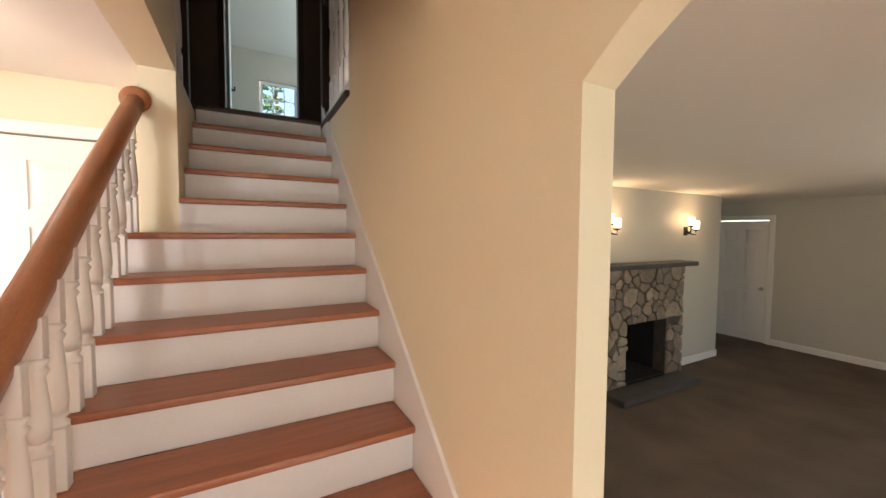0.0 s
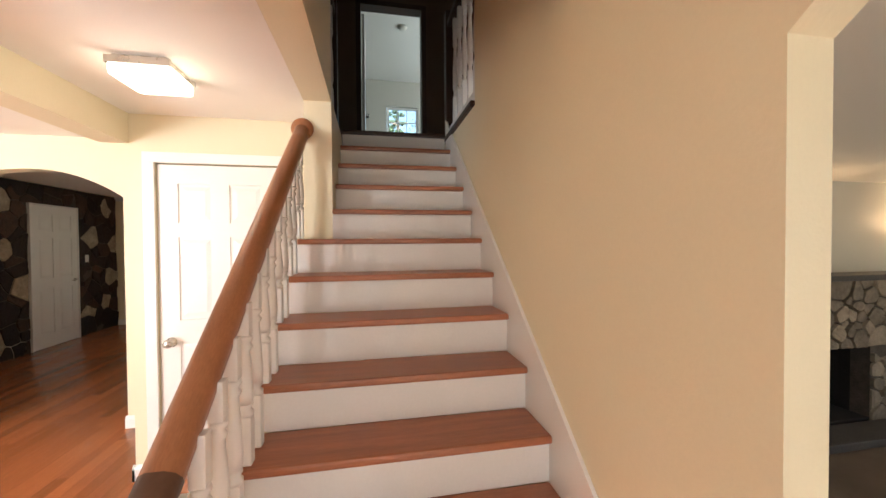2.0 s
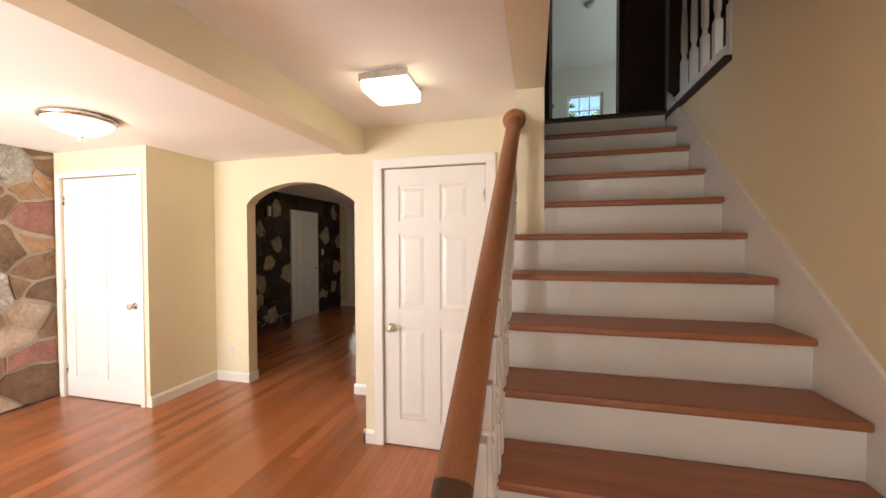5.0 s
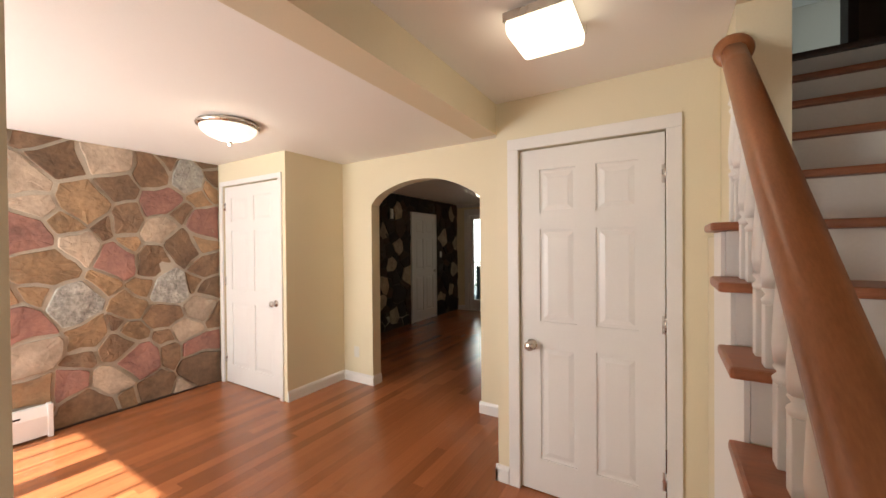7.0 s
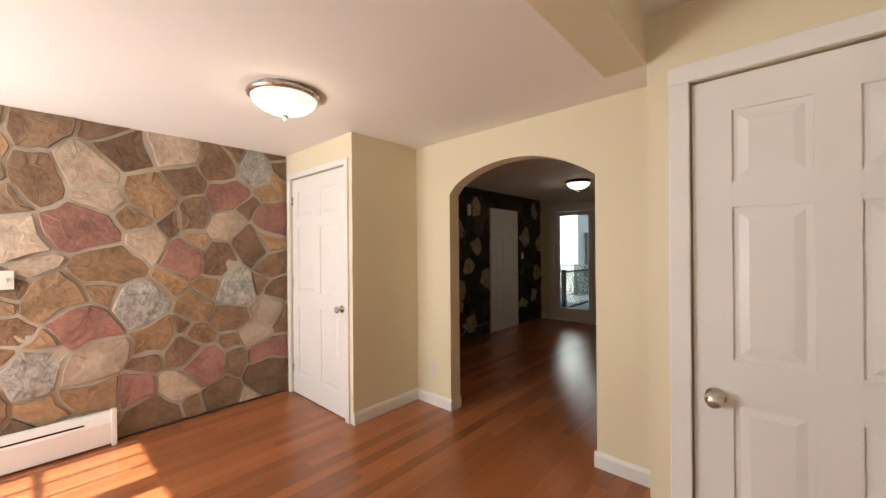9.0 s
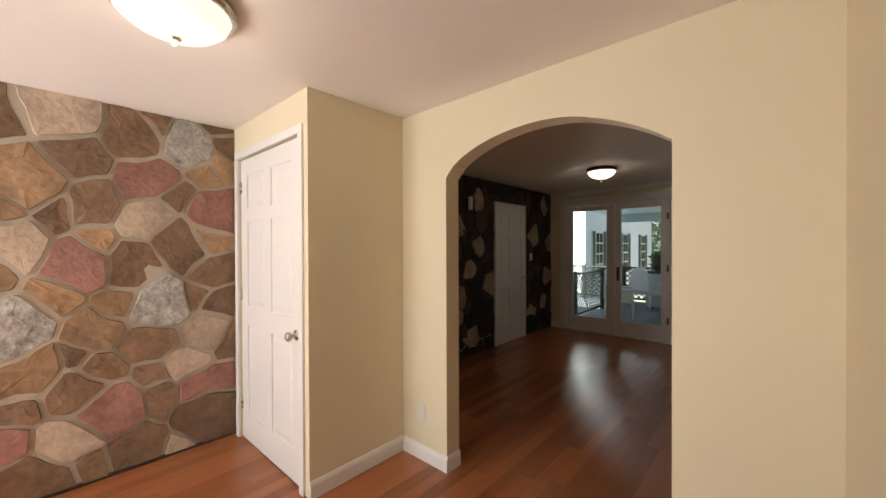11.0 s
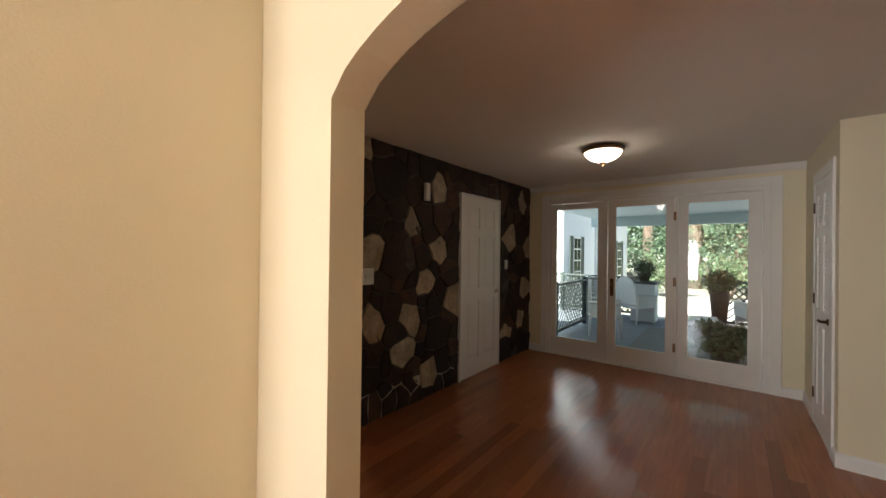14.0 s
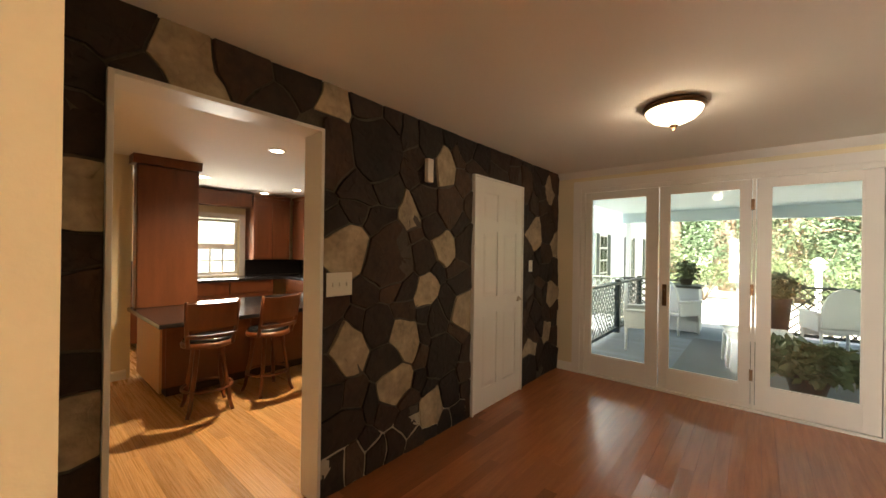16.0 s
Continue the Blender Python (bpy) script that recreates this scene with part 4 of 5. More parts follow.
# dark strip that paints in the shadow gap, with the shoe, under the pale stones
built("baseboard", DARKWOOD, (DX - 0.018, -0.6, 0.001, DX + 0.012, 3.16, 0.014), label="dark strip for the shadow gap and shoe under the stone wall", category="trim")

# ---- kitchen ----
pen = thing("peninsula", "cherry peninsula with a pale end panel and dark granite top", "kitchen island")
boxpart("body", CABINET, pen, -7.62, 4.905, 0.10, -6.70, 7.2, 0.72)
boxpart("end_panel", PANELWOOD, pen, -7.64, 4.885, 0.06, -6.70, 4.904, 0.72, bev=0.002, label="pale maple end panel")
boxpart("toe_kick", DARKWOOD, pen, -7.60, 4.95, 0, -6.76, 7.2, 0.10)
for y0, y1 in ((4.93, 5.66), (5.68, 6.41), (6.43, 7.16)):
    boxpart("front_panel", CABINET, pen, -6.70, y0, 0.12, -6.684, y1, 0.70, bev=0.004)
boxpart("worktop", GRANITE, pen, -7.645, 4.80, 0.722, -6.32, 7.24, 0.762, bev=0.006, label="dark polished granite top")
tall = thing("tall_cabinet", "tall cherry cabinet standing on the granite top", "cabinet")
boxpart("body", CABINET, tall, -7.645, 4.84, 0.763, -7.47, 5.40, 2.28, bev=0.003)
boxpart("side_panel", CABINET, tall, -7.468, 4.85, 0.765, -7.455, 5.39, 2.27, bev=0.002)
bm = bmesh.new()
prism(bm, [(-7.66, 4.80, 2.285), (-7.45, 4.80, 2.285), (-7.42, 4.80, 2.35), (-7.42, 4.80, 2.378), (-7.66, 4.80, 2.378)], (0, 0.62, 0))
part("crown", bm, CABINET, tall, "cherry crown moulding")


def base_unit(x0, y0, x1, y1, face):
    c = thing("base_cabinet", "dark cherry base cabinet with shaker doors", "cabinet", group="base cabinets")
    boxpart("body", CABINET, c, x0, y0, 0.10, x1, y1, 0.87)
    if face == "x":
        boxpart("door", CABINET, c, x1, y0 + 0.01, 0.12, x1 + 0.018, y1 - 0.01, 0.66, bev=0.004)
        boxpart("drawer", CABINET, c, x1, y0 + 0.01, 0.68, x1 + 0.018, y1 - 0.01, 0.86, bev=0.004)
    else:
        boxpart("door", CABINET, c, x0 + 0.01, y0 - 0.018, 0.12, x1 - 0.01, y0, 0.66, bev=0.004)
        boxpart("drawer", CABINET, c, x0 + 0.01, y0 - 0.018, 0.68, x1 - 0.01, y0, 0.86, bev=0.004)
    return c


def wall_unit(x0, y0, x1, y1, z0, z1, face):
    c = thing("wall_cabinet", "cherry wall cabinet with flat panel doors", "cabinet", group="wall cabinets")
    boxpart("body", CABINET, c, x0, y0, z0, x1, y1, z1)
    n = 2
    for i in range(n):
        if face == "x":
            a, b = y0 + (y1 - y0) * i / n + 0.004, y0 + (y1 - y0) * (i + 1) / n - 0.004
            d = boxpart("door", CABINET, c, x1, a, z0 + 0.01, x1 + 0.018, b, z1 - 0.06, bev=0.004)
            boxpart("panel", CABINET, d, x1 + 0.017, a + 0.06, z0 + 0.08, x1 + 0.022, b - 0.06, z1 - 0.13, bev=0.003)
        else:
            a, b = x0 + (x1 - x0) * i / n + 0.004, x0 + (x1 - x0) * (i + 1) / n - 0.004
            d = boxpart("door", CABINET, c, a, y0 - 0.018, z0 + 0.01, b, y0, z1 - 0.06, bev=0.004)
            boxpart("panel", CABINET, d, a + 0.06, y0 - 0.022, z0 + 0.08, b - 0.06, y0 - 0.017, z1 - 0.13, bev=0.003)
    boxpart("crown", CABINET, c, x0, y0 - (0.03 if face == "y" else 0), z1, x1 + (0.03 if face == "x" else 0), y1, z1 + 0.06, bev=0.01)
    return c


for y0 in (4.85, 5.55, 6.25):
    base_unit(-9.49, y0, -8.90, y0 + 0.69, "x")
for x0 in (-8.85, -7.35, -6.65):
    base_unit(x0, 7.15, x0 + 0.69, 7.74, "y")
top = thing("worktop", "long dark polished granite kitchen worktop", "worktop")
boxpart("back_run", GRANITE, top, -9.495, 4.84, 0.872, -8.86, 7.745, 0.91, bev=0.005)
boxpart("side_run", GRANITE, top, -8.858, 7.12, 0.872, -5.95, 7.745, 0.91, bev=0.005)
boxpart("splash", GRANITE, top, -9.495, 6.70, 0.912, -9.47, 7.745, 1.19)
boxpart("side_splash", GRANITE, top, -9.468, 7.72, 0.912, -5.95, 7.745, 1.35)
boxpart("low_splash", GRANITE, top, -9.495, 4.84, 0.912, -9.47, 5.84, 1.19)
wall_unit(-9.49, 6.70, -9.17, 7.35, 1.20, 2.28, "x")
wall_unit(-9.165, 7.42, -8.20, 7.74, 1.20, 2.28, "y")
wall_unit(-8.19, 7.42, -7.43, 7.74, 1.72, 2.28, "y")
wall_unit(-7.42, 7.42, -6.50, 7.74, 1.20, 2.28, "y")
val = built("window_valance", CABINET, (-9.49, 5.40, 2.10, -9.20, 6.695, 2.34), label="cherry valance above the kitchen window", category="valance", kind="")
micro = thing("microwave", "black built-in microwave under a wall cabinet", "microwave")
boxpart("body", BLACK, micro, -8.18, 7.36, 1.32, -7.44, 7.74, 1.715, bev=0.006)
boxpart("door", BLACK, micro, -8.17, 7.345, 1.34, -7.62, 7.36, 1.70, bev=0.004)
boxpart("handle", NICKEL, micro, -7.645, 7.31, 1.38, -7.625, 7.33, 1.66, bev=0.006, label="bright metal handle")
boxpart("control_panel", NICKEL, micro, -7.60, 7.352, 1.36, -7.46, 7.361, 1.68, label="metal control panel")
stove = thing("stove", "black kitchen range below the microwave", "stove")
boxpart("body", BLACK, stove, -8.15, 7.13, 0, -7.36, 7.70, 0.87, bev=0.006)
boxpart("oven_door", BLACK, stove, -8.13, 7.105, 0.20, -7.38, 7.128, 0.72, bev=0.006)
boxpart("handle", NICKEL, stove, -8.08, 7.07, 0.74, -7.43, 7.09, 0.76, bev=0.006, label="metal oven handle")


def bar_stool(m):
    g = thing("bar_stool", "cherry bar stool with curved back and dark seat", "stool", m, group="bar stools")
    bm = bmesh.new()
    lathe(bm, [(0.17, 0.56), (0.20, 0.565), (0.205, 0.59), (0.19, 0.61)], seg=24)
    part("seat", bm, CABINET, g)
    bm = bmesh.new()
    lathe(bm, [(0.19, 0.608), (0.185, 0.632), (0.14, 0.645), (0.0001, 0.648)], seg=24)
    part("cushion", bm, BLACK, g, "black leather seat pad")
    for a in (45, 135, 225, 315):
        c, s2 = math.cos(radians(a)), math.sin(radians(a))
        bm = bmesh.new()
        tube(bm, [(0.13 * c, 0.13 * s2, 0.56), (0.165 * c, 0.165 * s2, 0.30), (0.21 * c, 0.21 * s2, 0.06), (0.235 * c, 0.235 * s2, 0.0)], [0.02, 0.019, 0.017, 0.016], 8)
        part("leg", bm, CABINET, g)
    bm = bmesh.new()
    pts2 = [(0.19 * math.cos(2 * math.pi * k / 20), 0.19 * math.sin(2 * math.pi * k / 20), 0.20) for k in range(21)]
    tube(bm, pts2, 0.013, 8, False)
    part("foot_ring", bm, CABINET, g, "round wooden foot ring")
    for sg in (-1, 1):
        bm = bmesh.new()
        tube(bm, [(0.12, sg * 0.165, 0.58), (0.18, sg * 0.18, 0.72), (0.235, sg * 0.19, 0.97)], [0.018, 0.016, 0.014], 8)
        part("back_post", bm, CABINET, g)
    for z0, z1 in ((0.74, 0.955), (0.66, 0.69)):
        bm = bmesh.new()
        outer, inner = [], []
        for k in range(11):
            t = -1 + 2 * k / 10
            bow = 0.05 * (1 - t * t)
            lean = 0.09 * (z0 - 0.6)
            outer.append((0.185 + bow + lean, t * 0.185, z0))
            inner.append((0.168 + bow + lean, t * 0.185, z0))
        prism(bm, outer + inner[::-1], (0.18 * (z1 - z0), 0, z1 - z0))
        part("back_rail", bm, CABINET, g, "curved wooden back rail")
    return g


stool = bar_stool(pose(-6.22, 5.13, 0, 0, 0, -8))
copy_thing(stool, pose(-6.25, 5.67, 0, 0, 0, 6))


def downlight(x, y, power):
    g = thing("downlight", "round recessed kitchen downlight, lit", "downlight", pose(x, y, 2.38), group="kitchen downlights")
    bm = bmesh.new()
    lathe(bm, [(0.06, -0.001), (0.085, -0.001), (0.085, -0.006), (0.06, -0.008)], seg=24)
    part("ring", bm, TRIM, g)
    bm = bmesh.new()
    lathe(bm, [(0.0001, -0.0115), (0.058, -0.0105)], seg=24)
    part("lens", bm, DOWN, g, "glowing lens")
    lamp = new("downlight_bulb", bpy.data.lights.new("downlight_bulb", "SPOT"))
    lamp.data.energy, lamp.data.color, lamp.data.shadow_soft_size, lamp.data.spot_size, lamp.data.spot_blend = power, (1.0, 0.82, 0.60), 0.05, radians(150), 0.8
    lamp.location = (x, y, 2.355)
    return g


for x, y, power in ((-6.16, 5.69, 22), (-8.34, 5.70, 4.0), (-9.2, 6.90, 1.5), (-8.37, 7.06, 1.8)):
    downlight(x, y, power)

# ---- living room: fireplace ----
FX0, FX1, FY = 3.82, 5.26, 3.18
BX0, BX1, BZ0, BZ1, MZ = 4.15, 4.93, LZ + 0.07, 0.46, 1.11      # firebox opening, underside of the mantel
fire = thing("fireplace", "rough fieldstone fireplace with slate mantel and hearth", "fireplace", kind="")
bm = bmesh.new()
for b in ((FX0, FY, LZ, BX0, 3.329, MZ), (BX1, FY, LZ, FX1, 3.329, MZ), (BX0, FY, BZ1, BX1, 3.329, MZ)):
    box(bm, *b)
body = part("surround", bm, DARKMORTAR, fire, "mortar core of the surround")
rng = random.Random(11)
fh = [(BX0, BX1, LZ, BZ1)]
pts = seeds(rng, FX0, FX1, LZ + 0.02, MZ - 0.02, 0.20, fh, 3000)
for at, poly in stone_cells(pts, FX0, FX1, LZ, MZ, fh, 0.016):
    stone("stone", round_corners(poly, 0.014, rng), lambda u, v, d: (u, FY - d, v), rng.uniform(0.015, 0.04), F_STONE, body, rng)
boxpart("mantel", SLATE, fire, FX0 - 0.12, FY - 0.13, MZ, FX1 + 0.12, 3.328, MZ + 0.055, bev=0.012, label="thick grey slate mantel shelf")
boxpart("hearth", SLATE, fire, FX0 - 0.1, 2.86, LZ, FX1 - 0.10, FY - 0.042, BZ0, bev=0.012, label="grey slate hearth slab")
bm = bmesh.new()
for b in ((BX0 - 0.04, 3.33, LZ, BX0, 3.75, BZ1 + 0.04), (BX1, 3.33, LZ, BX1 + 0.04, 3.75, BZ1 + 0.04), (BX0 - 0.04, 3.75, LZ, BX1 + 0.04, 3.79, BZ1 + 0.04), (BX0, 3.33, BZ1, BX1, 3.75, BZ1 + 0.04), (BX0, FY, LZ, BX1, 3.75, BZ0)):
    box(bm, *b)
part("firebox", bm, SOOT, fire, "sooty black firebox")
built("wall_chimney", GREYWALL, (3.98, 3.331, LZ, BX0 - 0.045, 3.5, 1.15), (BX1 + 0.045, 3.331, LZ, 5.26, 3.5, 1.15), (BX0 - 0.045, 3.331, BZ1 + 0.045, BX1 + 0.045, 3.5, 1.15), label="chimney breast wall behind the fireplace", category="wall")


def sconce(x):
    g = thing("wall_sconce", "black iron two-candle wall sconce, lit", "wall lamp", pose(x, 3.33, 1.56), group="fireplace sconces")
    boxpart("back_plate", IRON, g, -0.04, -0.015, -0.07, 0.04, 0, 0.05, bev=0.004)
    for sx, dz in ((-0.05, 0.0), (0.07, -0.05)):
        bm = bmesh.new()
        tube(bm, [(0, -0.012, 0), (sx * 0.5, -0.06, -0.05), (sx, -0.10, -0.01 + dz), (sx, -0.10, 0.05 + dz)], 0.009, 8)
        lathe(bm, [(0.012, 0.04 + dz), (0.042, 0.055 + dz), (0.045, 0.065 + dz)], (sx, -0.10, 0), 14)
        part("arm", bm, IRON, g)
        bm = bmesh.new()
        lathe(bm, [(0.034, 0.065 + dz), (0.040, 0.11 + dz), (0.042, 0.175 + dz)], (sx, -0.10, 0), 16)
        part("shade", bm, FLAME, g, "glowing glass shade").visible_shadow = False
        bulb("sconce_bulb", (x + sx, 3.23, 1.72 + dz), 0.35, (1.0, 0.66, 0.36), 0.03)
    return g


sconce(3.95)
sconce(5.55)

# ---- porch ----
PZ = -0.10
deckslab = built("deck", DECK, (-8.0, 8.5, PZ - 0.2, 4.0, 13.4, PZ - 0.031), label="grey painted porch deck", category="deck")
built("porch_ceiling", PORCHCEIL, (-4.9, 8.5, 2.30, 4.0, 13.2, 2.40), label="pale blue porch ceiling", category="ceiling")
built("porch_beam", PORCHCEIL, (-4.9, 13.05, 2.08, 4.0, 13.2, 2.30), label="pale blue porch beam", category="beam")
built("porch_roof", ROOFMAT, (-4.9, 8.5, 2.41, 4.2, 13.6, 2.50), label="shingled porch roof", category="roof")
built("wall_exterior", SIDING, (-4.60, 8.481, -0.6, -4.121, 8.5, 2.95), (-1.739, 8.481, -0.6, 4.0, 8.5, 2.95) , label="white siding of the house wall", category="wall")
for px in (-4.78, 3.9):
    p = thing("porch_post", "white square porch post", "post")
    boxpart("shaft", SIDING, p, px - 0.05, 13.08, PZ, px + 0.05, 13.18, 2.08, bev=0.004)
    boxpart("base", SIDING, p, px - 0.07, 13.06, PZ, px + 0.07, 13.20, PZ + 0.12, bev=0.004)
rugob = built("outdoor_rug", RUG, (-3.40, 9.4, PZ - 0.018, -0.6, 12.0, PZ - 0.006), label="grey woven outdoor rug on the deck", category="rug", kind="")


def lattice_fence(m, length, label):
    g = thing("lattice_railing", label, "railing", m)
    h0, h1 = 0.12, 0.92
    for k in range(int(length / 1.6) + 1):
        x = k * length / max(1, int(length / 1.6))
        boxpart("post", GREENRAIL, g, x - 0.045, -0.045, 0, x + 0.045, 0.045, 1.0, bev=0.005)
    boxpart("top_rail", GREENRAIL, g, 0, -0.06, h1, length, 0.06, h1 + 0.04, bev=0.006)
    boxpart("bottom_rail", GREENRAIL, g, 0, -0.03, h0 - 0.05, length, 0.03, h0, bev=0.004)
    for sg, yy in ((1, -0.012), (-1, 0.004)):
        n = int((length + 0.8) / 0.14)
        for i in range(n):
            c = i * 0.14 - (0.8 if sg > 0 else 0)
            a = (c, h0) if sg > 0 else (c, h1)
            b = (c + 0.8, h1) if sg > 0 else (c + 0.8, h0)
            t0, t1 = max(0, -a[0] / 0.8), min(1, (length - a[0]) / 0.8)
            if t1 - t0 < 0.08:
                continue
            p0 = (a[0] + 0.8 * t0, a[1] + (b[1] - a[1]) * t0)
            p1 = (a[0] + 0.8 * t1, a[1] + (b[1] - a[1]) * t1)
            bm = bmesh.new()
            w = 0.017
            prism(bm, [(p0[0] - w, yy, p0[1]), (p0[0] + w, yy, p0[1]), (p1[0] + w, yy, p1[1]), (p1[0] - w, yy, p1[1])], (0, 0.008, 0))
            part("slat", bm, GREENRAIL, g)
    return g


lattice_fence(pose(-4.55, 9.75, PZ, 0, 0, 90), 3.4, "dark green lattice porch railing along the house wing")
lattice_fence(pose(-7.6, 13.1, PZ), 3.9, "dark green lattice porch railing beside the steps")
lattice_fence(pose(-2.35, 13.1, PZ), 5.6, "dark green lattice porch railing facing the garden")


def wicker_chair(m):
    g = thing("wicker_chair", "white wicker porch armchair with patterned cushion", "chair", m, group="porch chairs")
    bm = bmesh.new()
    box(bm, -0.30, -0.28, 0.34, 0.30, 0.28, 0.40, bev=0.015)
    box(bm, -0.30, -0.29, 0.22, 0.30, -0.27, 0.36)
    part("seat", bm, WICKER, g)
    bm = bmesh.new()
    box(bm, -0.25, -0.25, 0.40, 0.25, 0.22, 0.48, bev=0.03)
    part("cushion", bm, CUSHION, g, "faded patterned cushion")
    bm = bmesh.new()
    outer = [(0.30 * math.cos(a), 0.24, 0.42 + 0.60 * math.sin(a) ** 0.7) for a in [math.pi * k / 12 for k in range(13)]]
    prism(bm, [(x, y, max(0.36, z)) for x, y, z in outer], (0, 0.05, 0))
    part("backrest", bm, WICKER, g, "arched wicker back")
    for sg in (-1, 1):
        bm = bmesh.new()
        box(bm, sg * 0.31 - 0.05, -0.28, 0.60, sg * 0.31 + 0.05, 0.27, 0.64, bev=0.018)
        box(bm, sg * 0.31 - 0.02, -0.26, 0.36, sg * 0.31 + 0.02, 0.26, 0.61)
        part("armrest", bm, WICKER, g, "rolled wicker arm")
        for y in (-0.25, 0.25):
            bm = bmesh.new()
            tube(bm, [(sg * 0.28, y, 0.36), (sg * 0.29, y * 1.05, 0.0)], [0.024, 0.018], 8)
            part("leg", bm, WICKER, g)
    return g


chair = wicker_chair(pose(-3.92, 10.6, PZ, 0, 0, 105))
copy_thing(chair, pose(-3.75, 12.3, PZ, 0, 0, 150))
copy_thing(chair, pose(-1.62, 12.3, PZ, 0, 0, 200))
table = thing("wicker_table", "small white wicker side table on the rug", "table", pose(-2.55, 10.5, PZ, 0, 0, 10))
boxpart("top", WICKER, table, -0.36, -0.26, 0.46, 0.36, 0.26, 0.50, bev=0.012)
boxpart("apron", WICKER, table, -0.32, -0.22, 0.38, 0.32, 0.22, 0.46)
for x in (-0.31, 0.31):
    for y in (-0.21, 0.21):
        bm = bmesh.new()
        tube(bm, [(x, y, 0.40), (x * 1.06, y * 1.08, 0.0)], [0.026, 0.018], 8)
        part("leg", bm, WICKER, table)
stand = thing("planter_box", "white panelled planter box at the porch steps", "planter", pose(-3.62, 12.75, PZ))
boxpart("body", SIDING, stand, -0.24, -0.24, 0, 0.24, 0.24, 0.84, bev=0.006)
boxpart("rim", GREENRAIL, stand, -0.28, -0.28, 0.84, 0.28, 0.28, 0.89, bev=0.006)


def leafy(bm, centre, spread, n, size, rng, droop=0.0):
    for _ in range(n):
        d = Vector((rng.gauss(0, 1), rng.gauss(0, 1), rng.gauss(0, 1))).normalized() * rng.random() ** 0.45
        p = Vector(centre) + Vector((d.x * spread[0], d.y * spread[1], d.z * spread[2]))
        u = Vector((rng.gauss(0, 1), rng.gauss(0, 1), rng.gauss(0, 0.6) - droop)).normalized()
        w = u.orthogonal().normalized()
        w.rotate(Matrix.Rotation(rng.uniform(0, 6.28), 3, u))
        s = size * rng.uniform(0.6, 1.3)
        bm.faces.new([bm.verts.new(p), bm.verts.new(p + u * s * 0.5 + w * s * 0.28), bm.verts.new(p + u * s), bm.verts.new(p + u * s * 0.5 - w * s * 0.28)])


def pot_plant(m, r, h, spread, n, size, label, seed):
    g = thing("potted_plant", label, "plant", m)
    bm = bmesh.new()
    lathe(bm, [(r * 0.7, 0), (r, h * 0.9), (r * 1.06, h * 0.92), (r * 1.06, h), (r * 0.92, h), (r * 0.9, h * 0.9), (0.0001, h * 0.9)], seg=20)
    part("pot", bm, POT, g, "dark pot")
    bm = bmesh.new()
    leafy(bm, (0, 0, h + spread[2] * 0.7), spread, n, size, random.Random(seed), 0.2)
    part("leaves", bm, LEAF, g, "green leaves")
    return g


pot_plant(pose(-2.12, 9.55, PZ), 0.19, 0.27, (0.50, 0.42, 0.18), 2200, 0.12, "wide fern in a dark pot on the deck", 5)
pot_plant(pose(-3.62, 12.75, PZ + 0.89), 0.12, 0.12, (0.20, 0.20, 0.22), 500, 0.08, "leafy plant on the planter box", 6)
pot_plant(pose(-2.25, 12.85, PZ), 0.17, 0.75, (0.30, 0.25, 0.28), 900, 0.08, "leafy plant in a tall dark pot", 8)

# ---- garden ----
GZ = -0.75
tagged(part("ground", (lambda b: (box(b, -600, -600, GZ - 1, 600, 600, GZ), b)[1])(bmesh.new()), GROUND), "dry pale lawn and earth", "ground", "", "structure")
built("pavement", PAVING, (-4.6, 13.9, GZ, 1.5, 26.0, GZ + 0.02), label="sunlit pale concrete garden path", category="path")
for i in range(3):
    built("porch_step", DECK, (-3.65, 13.4 + i * 0.28, GZ, -2.4, 13.4 + (i + 1) * 0.28, PZ - 0.17 * (i + 1)), label="grey wooden porch step", category="step", kind="structure")

wing = thing("house_wing", "white clapboard house wing with shuttered windows", "house", kind="")
boxpart("wall", SIDING, wing, -11.0, 14.6, GZ, -6.2, 23.5, 4.6)
bm = bmesh.new()
for i in range(40):
    prism(bm, [(-6.20, 14.6, GZ + i * 0.13), (-6.185, 14.6, GZ + i * 0.13), (-6.20, 14.6, GZ + 0.13 + i * 0.13)], (0, 8.9, 0))
part("clapboard", bm, SIDING, wing, "overlapping white clapboards")
bm = bmesh.new()
prism(bm, [(-5.8, 14.3, 4.5), (-8.6, 14.3, 6.8), (-11.4, 14.3, 4.5)], (0, 9.5, 0))
part("roof", bm, ROOFMAT, wing, "dark shingle roof")
for y in (15.5, 18.6, 21.4):
    w = boxpart("window", TRIM, wing, -6.20, y, 0.35, -6.16, y + 0.75, 1.95)
    for i in range(2):
        for j in range(4):
            boxpart("pane", BLACK, w, -6.162, y + 0.06 + i * 0.33, 0.42 + j * 0.38, -6.155, y + 0.35 + i * 0.33, 0.75 + j * 0.38)
    for dy in (-0.34, 0.77):
        boxpart("shutter", GREENRAIL, wing, -6.185, y + dy, 0.33, -6.15, y + dy + 0.30, 1.97, bev=0.004)


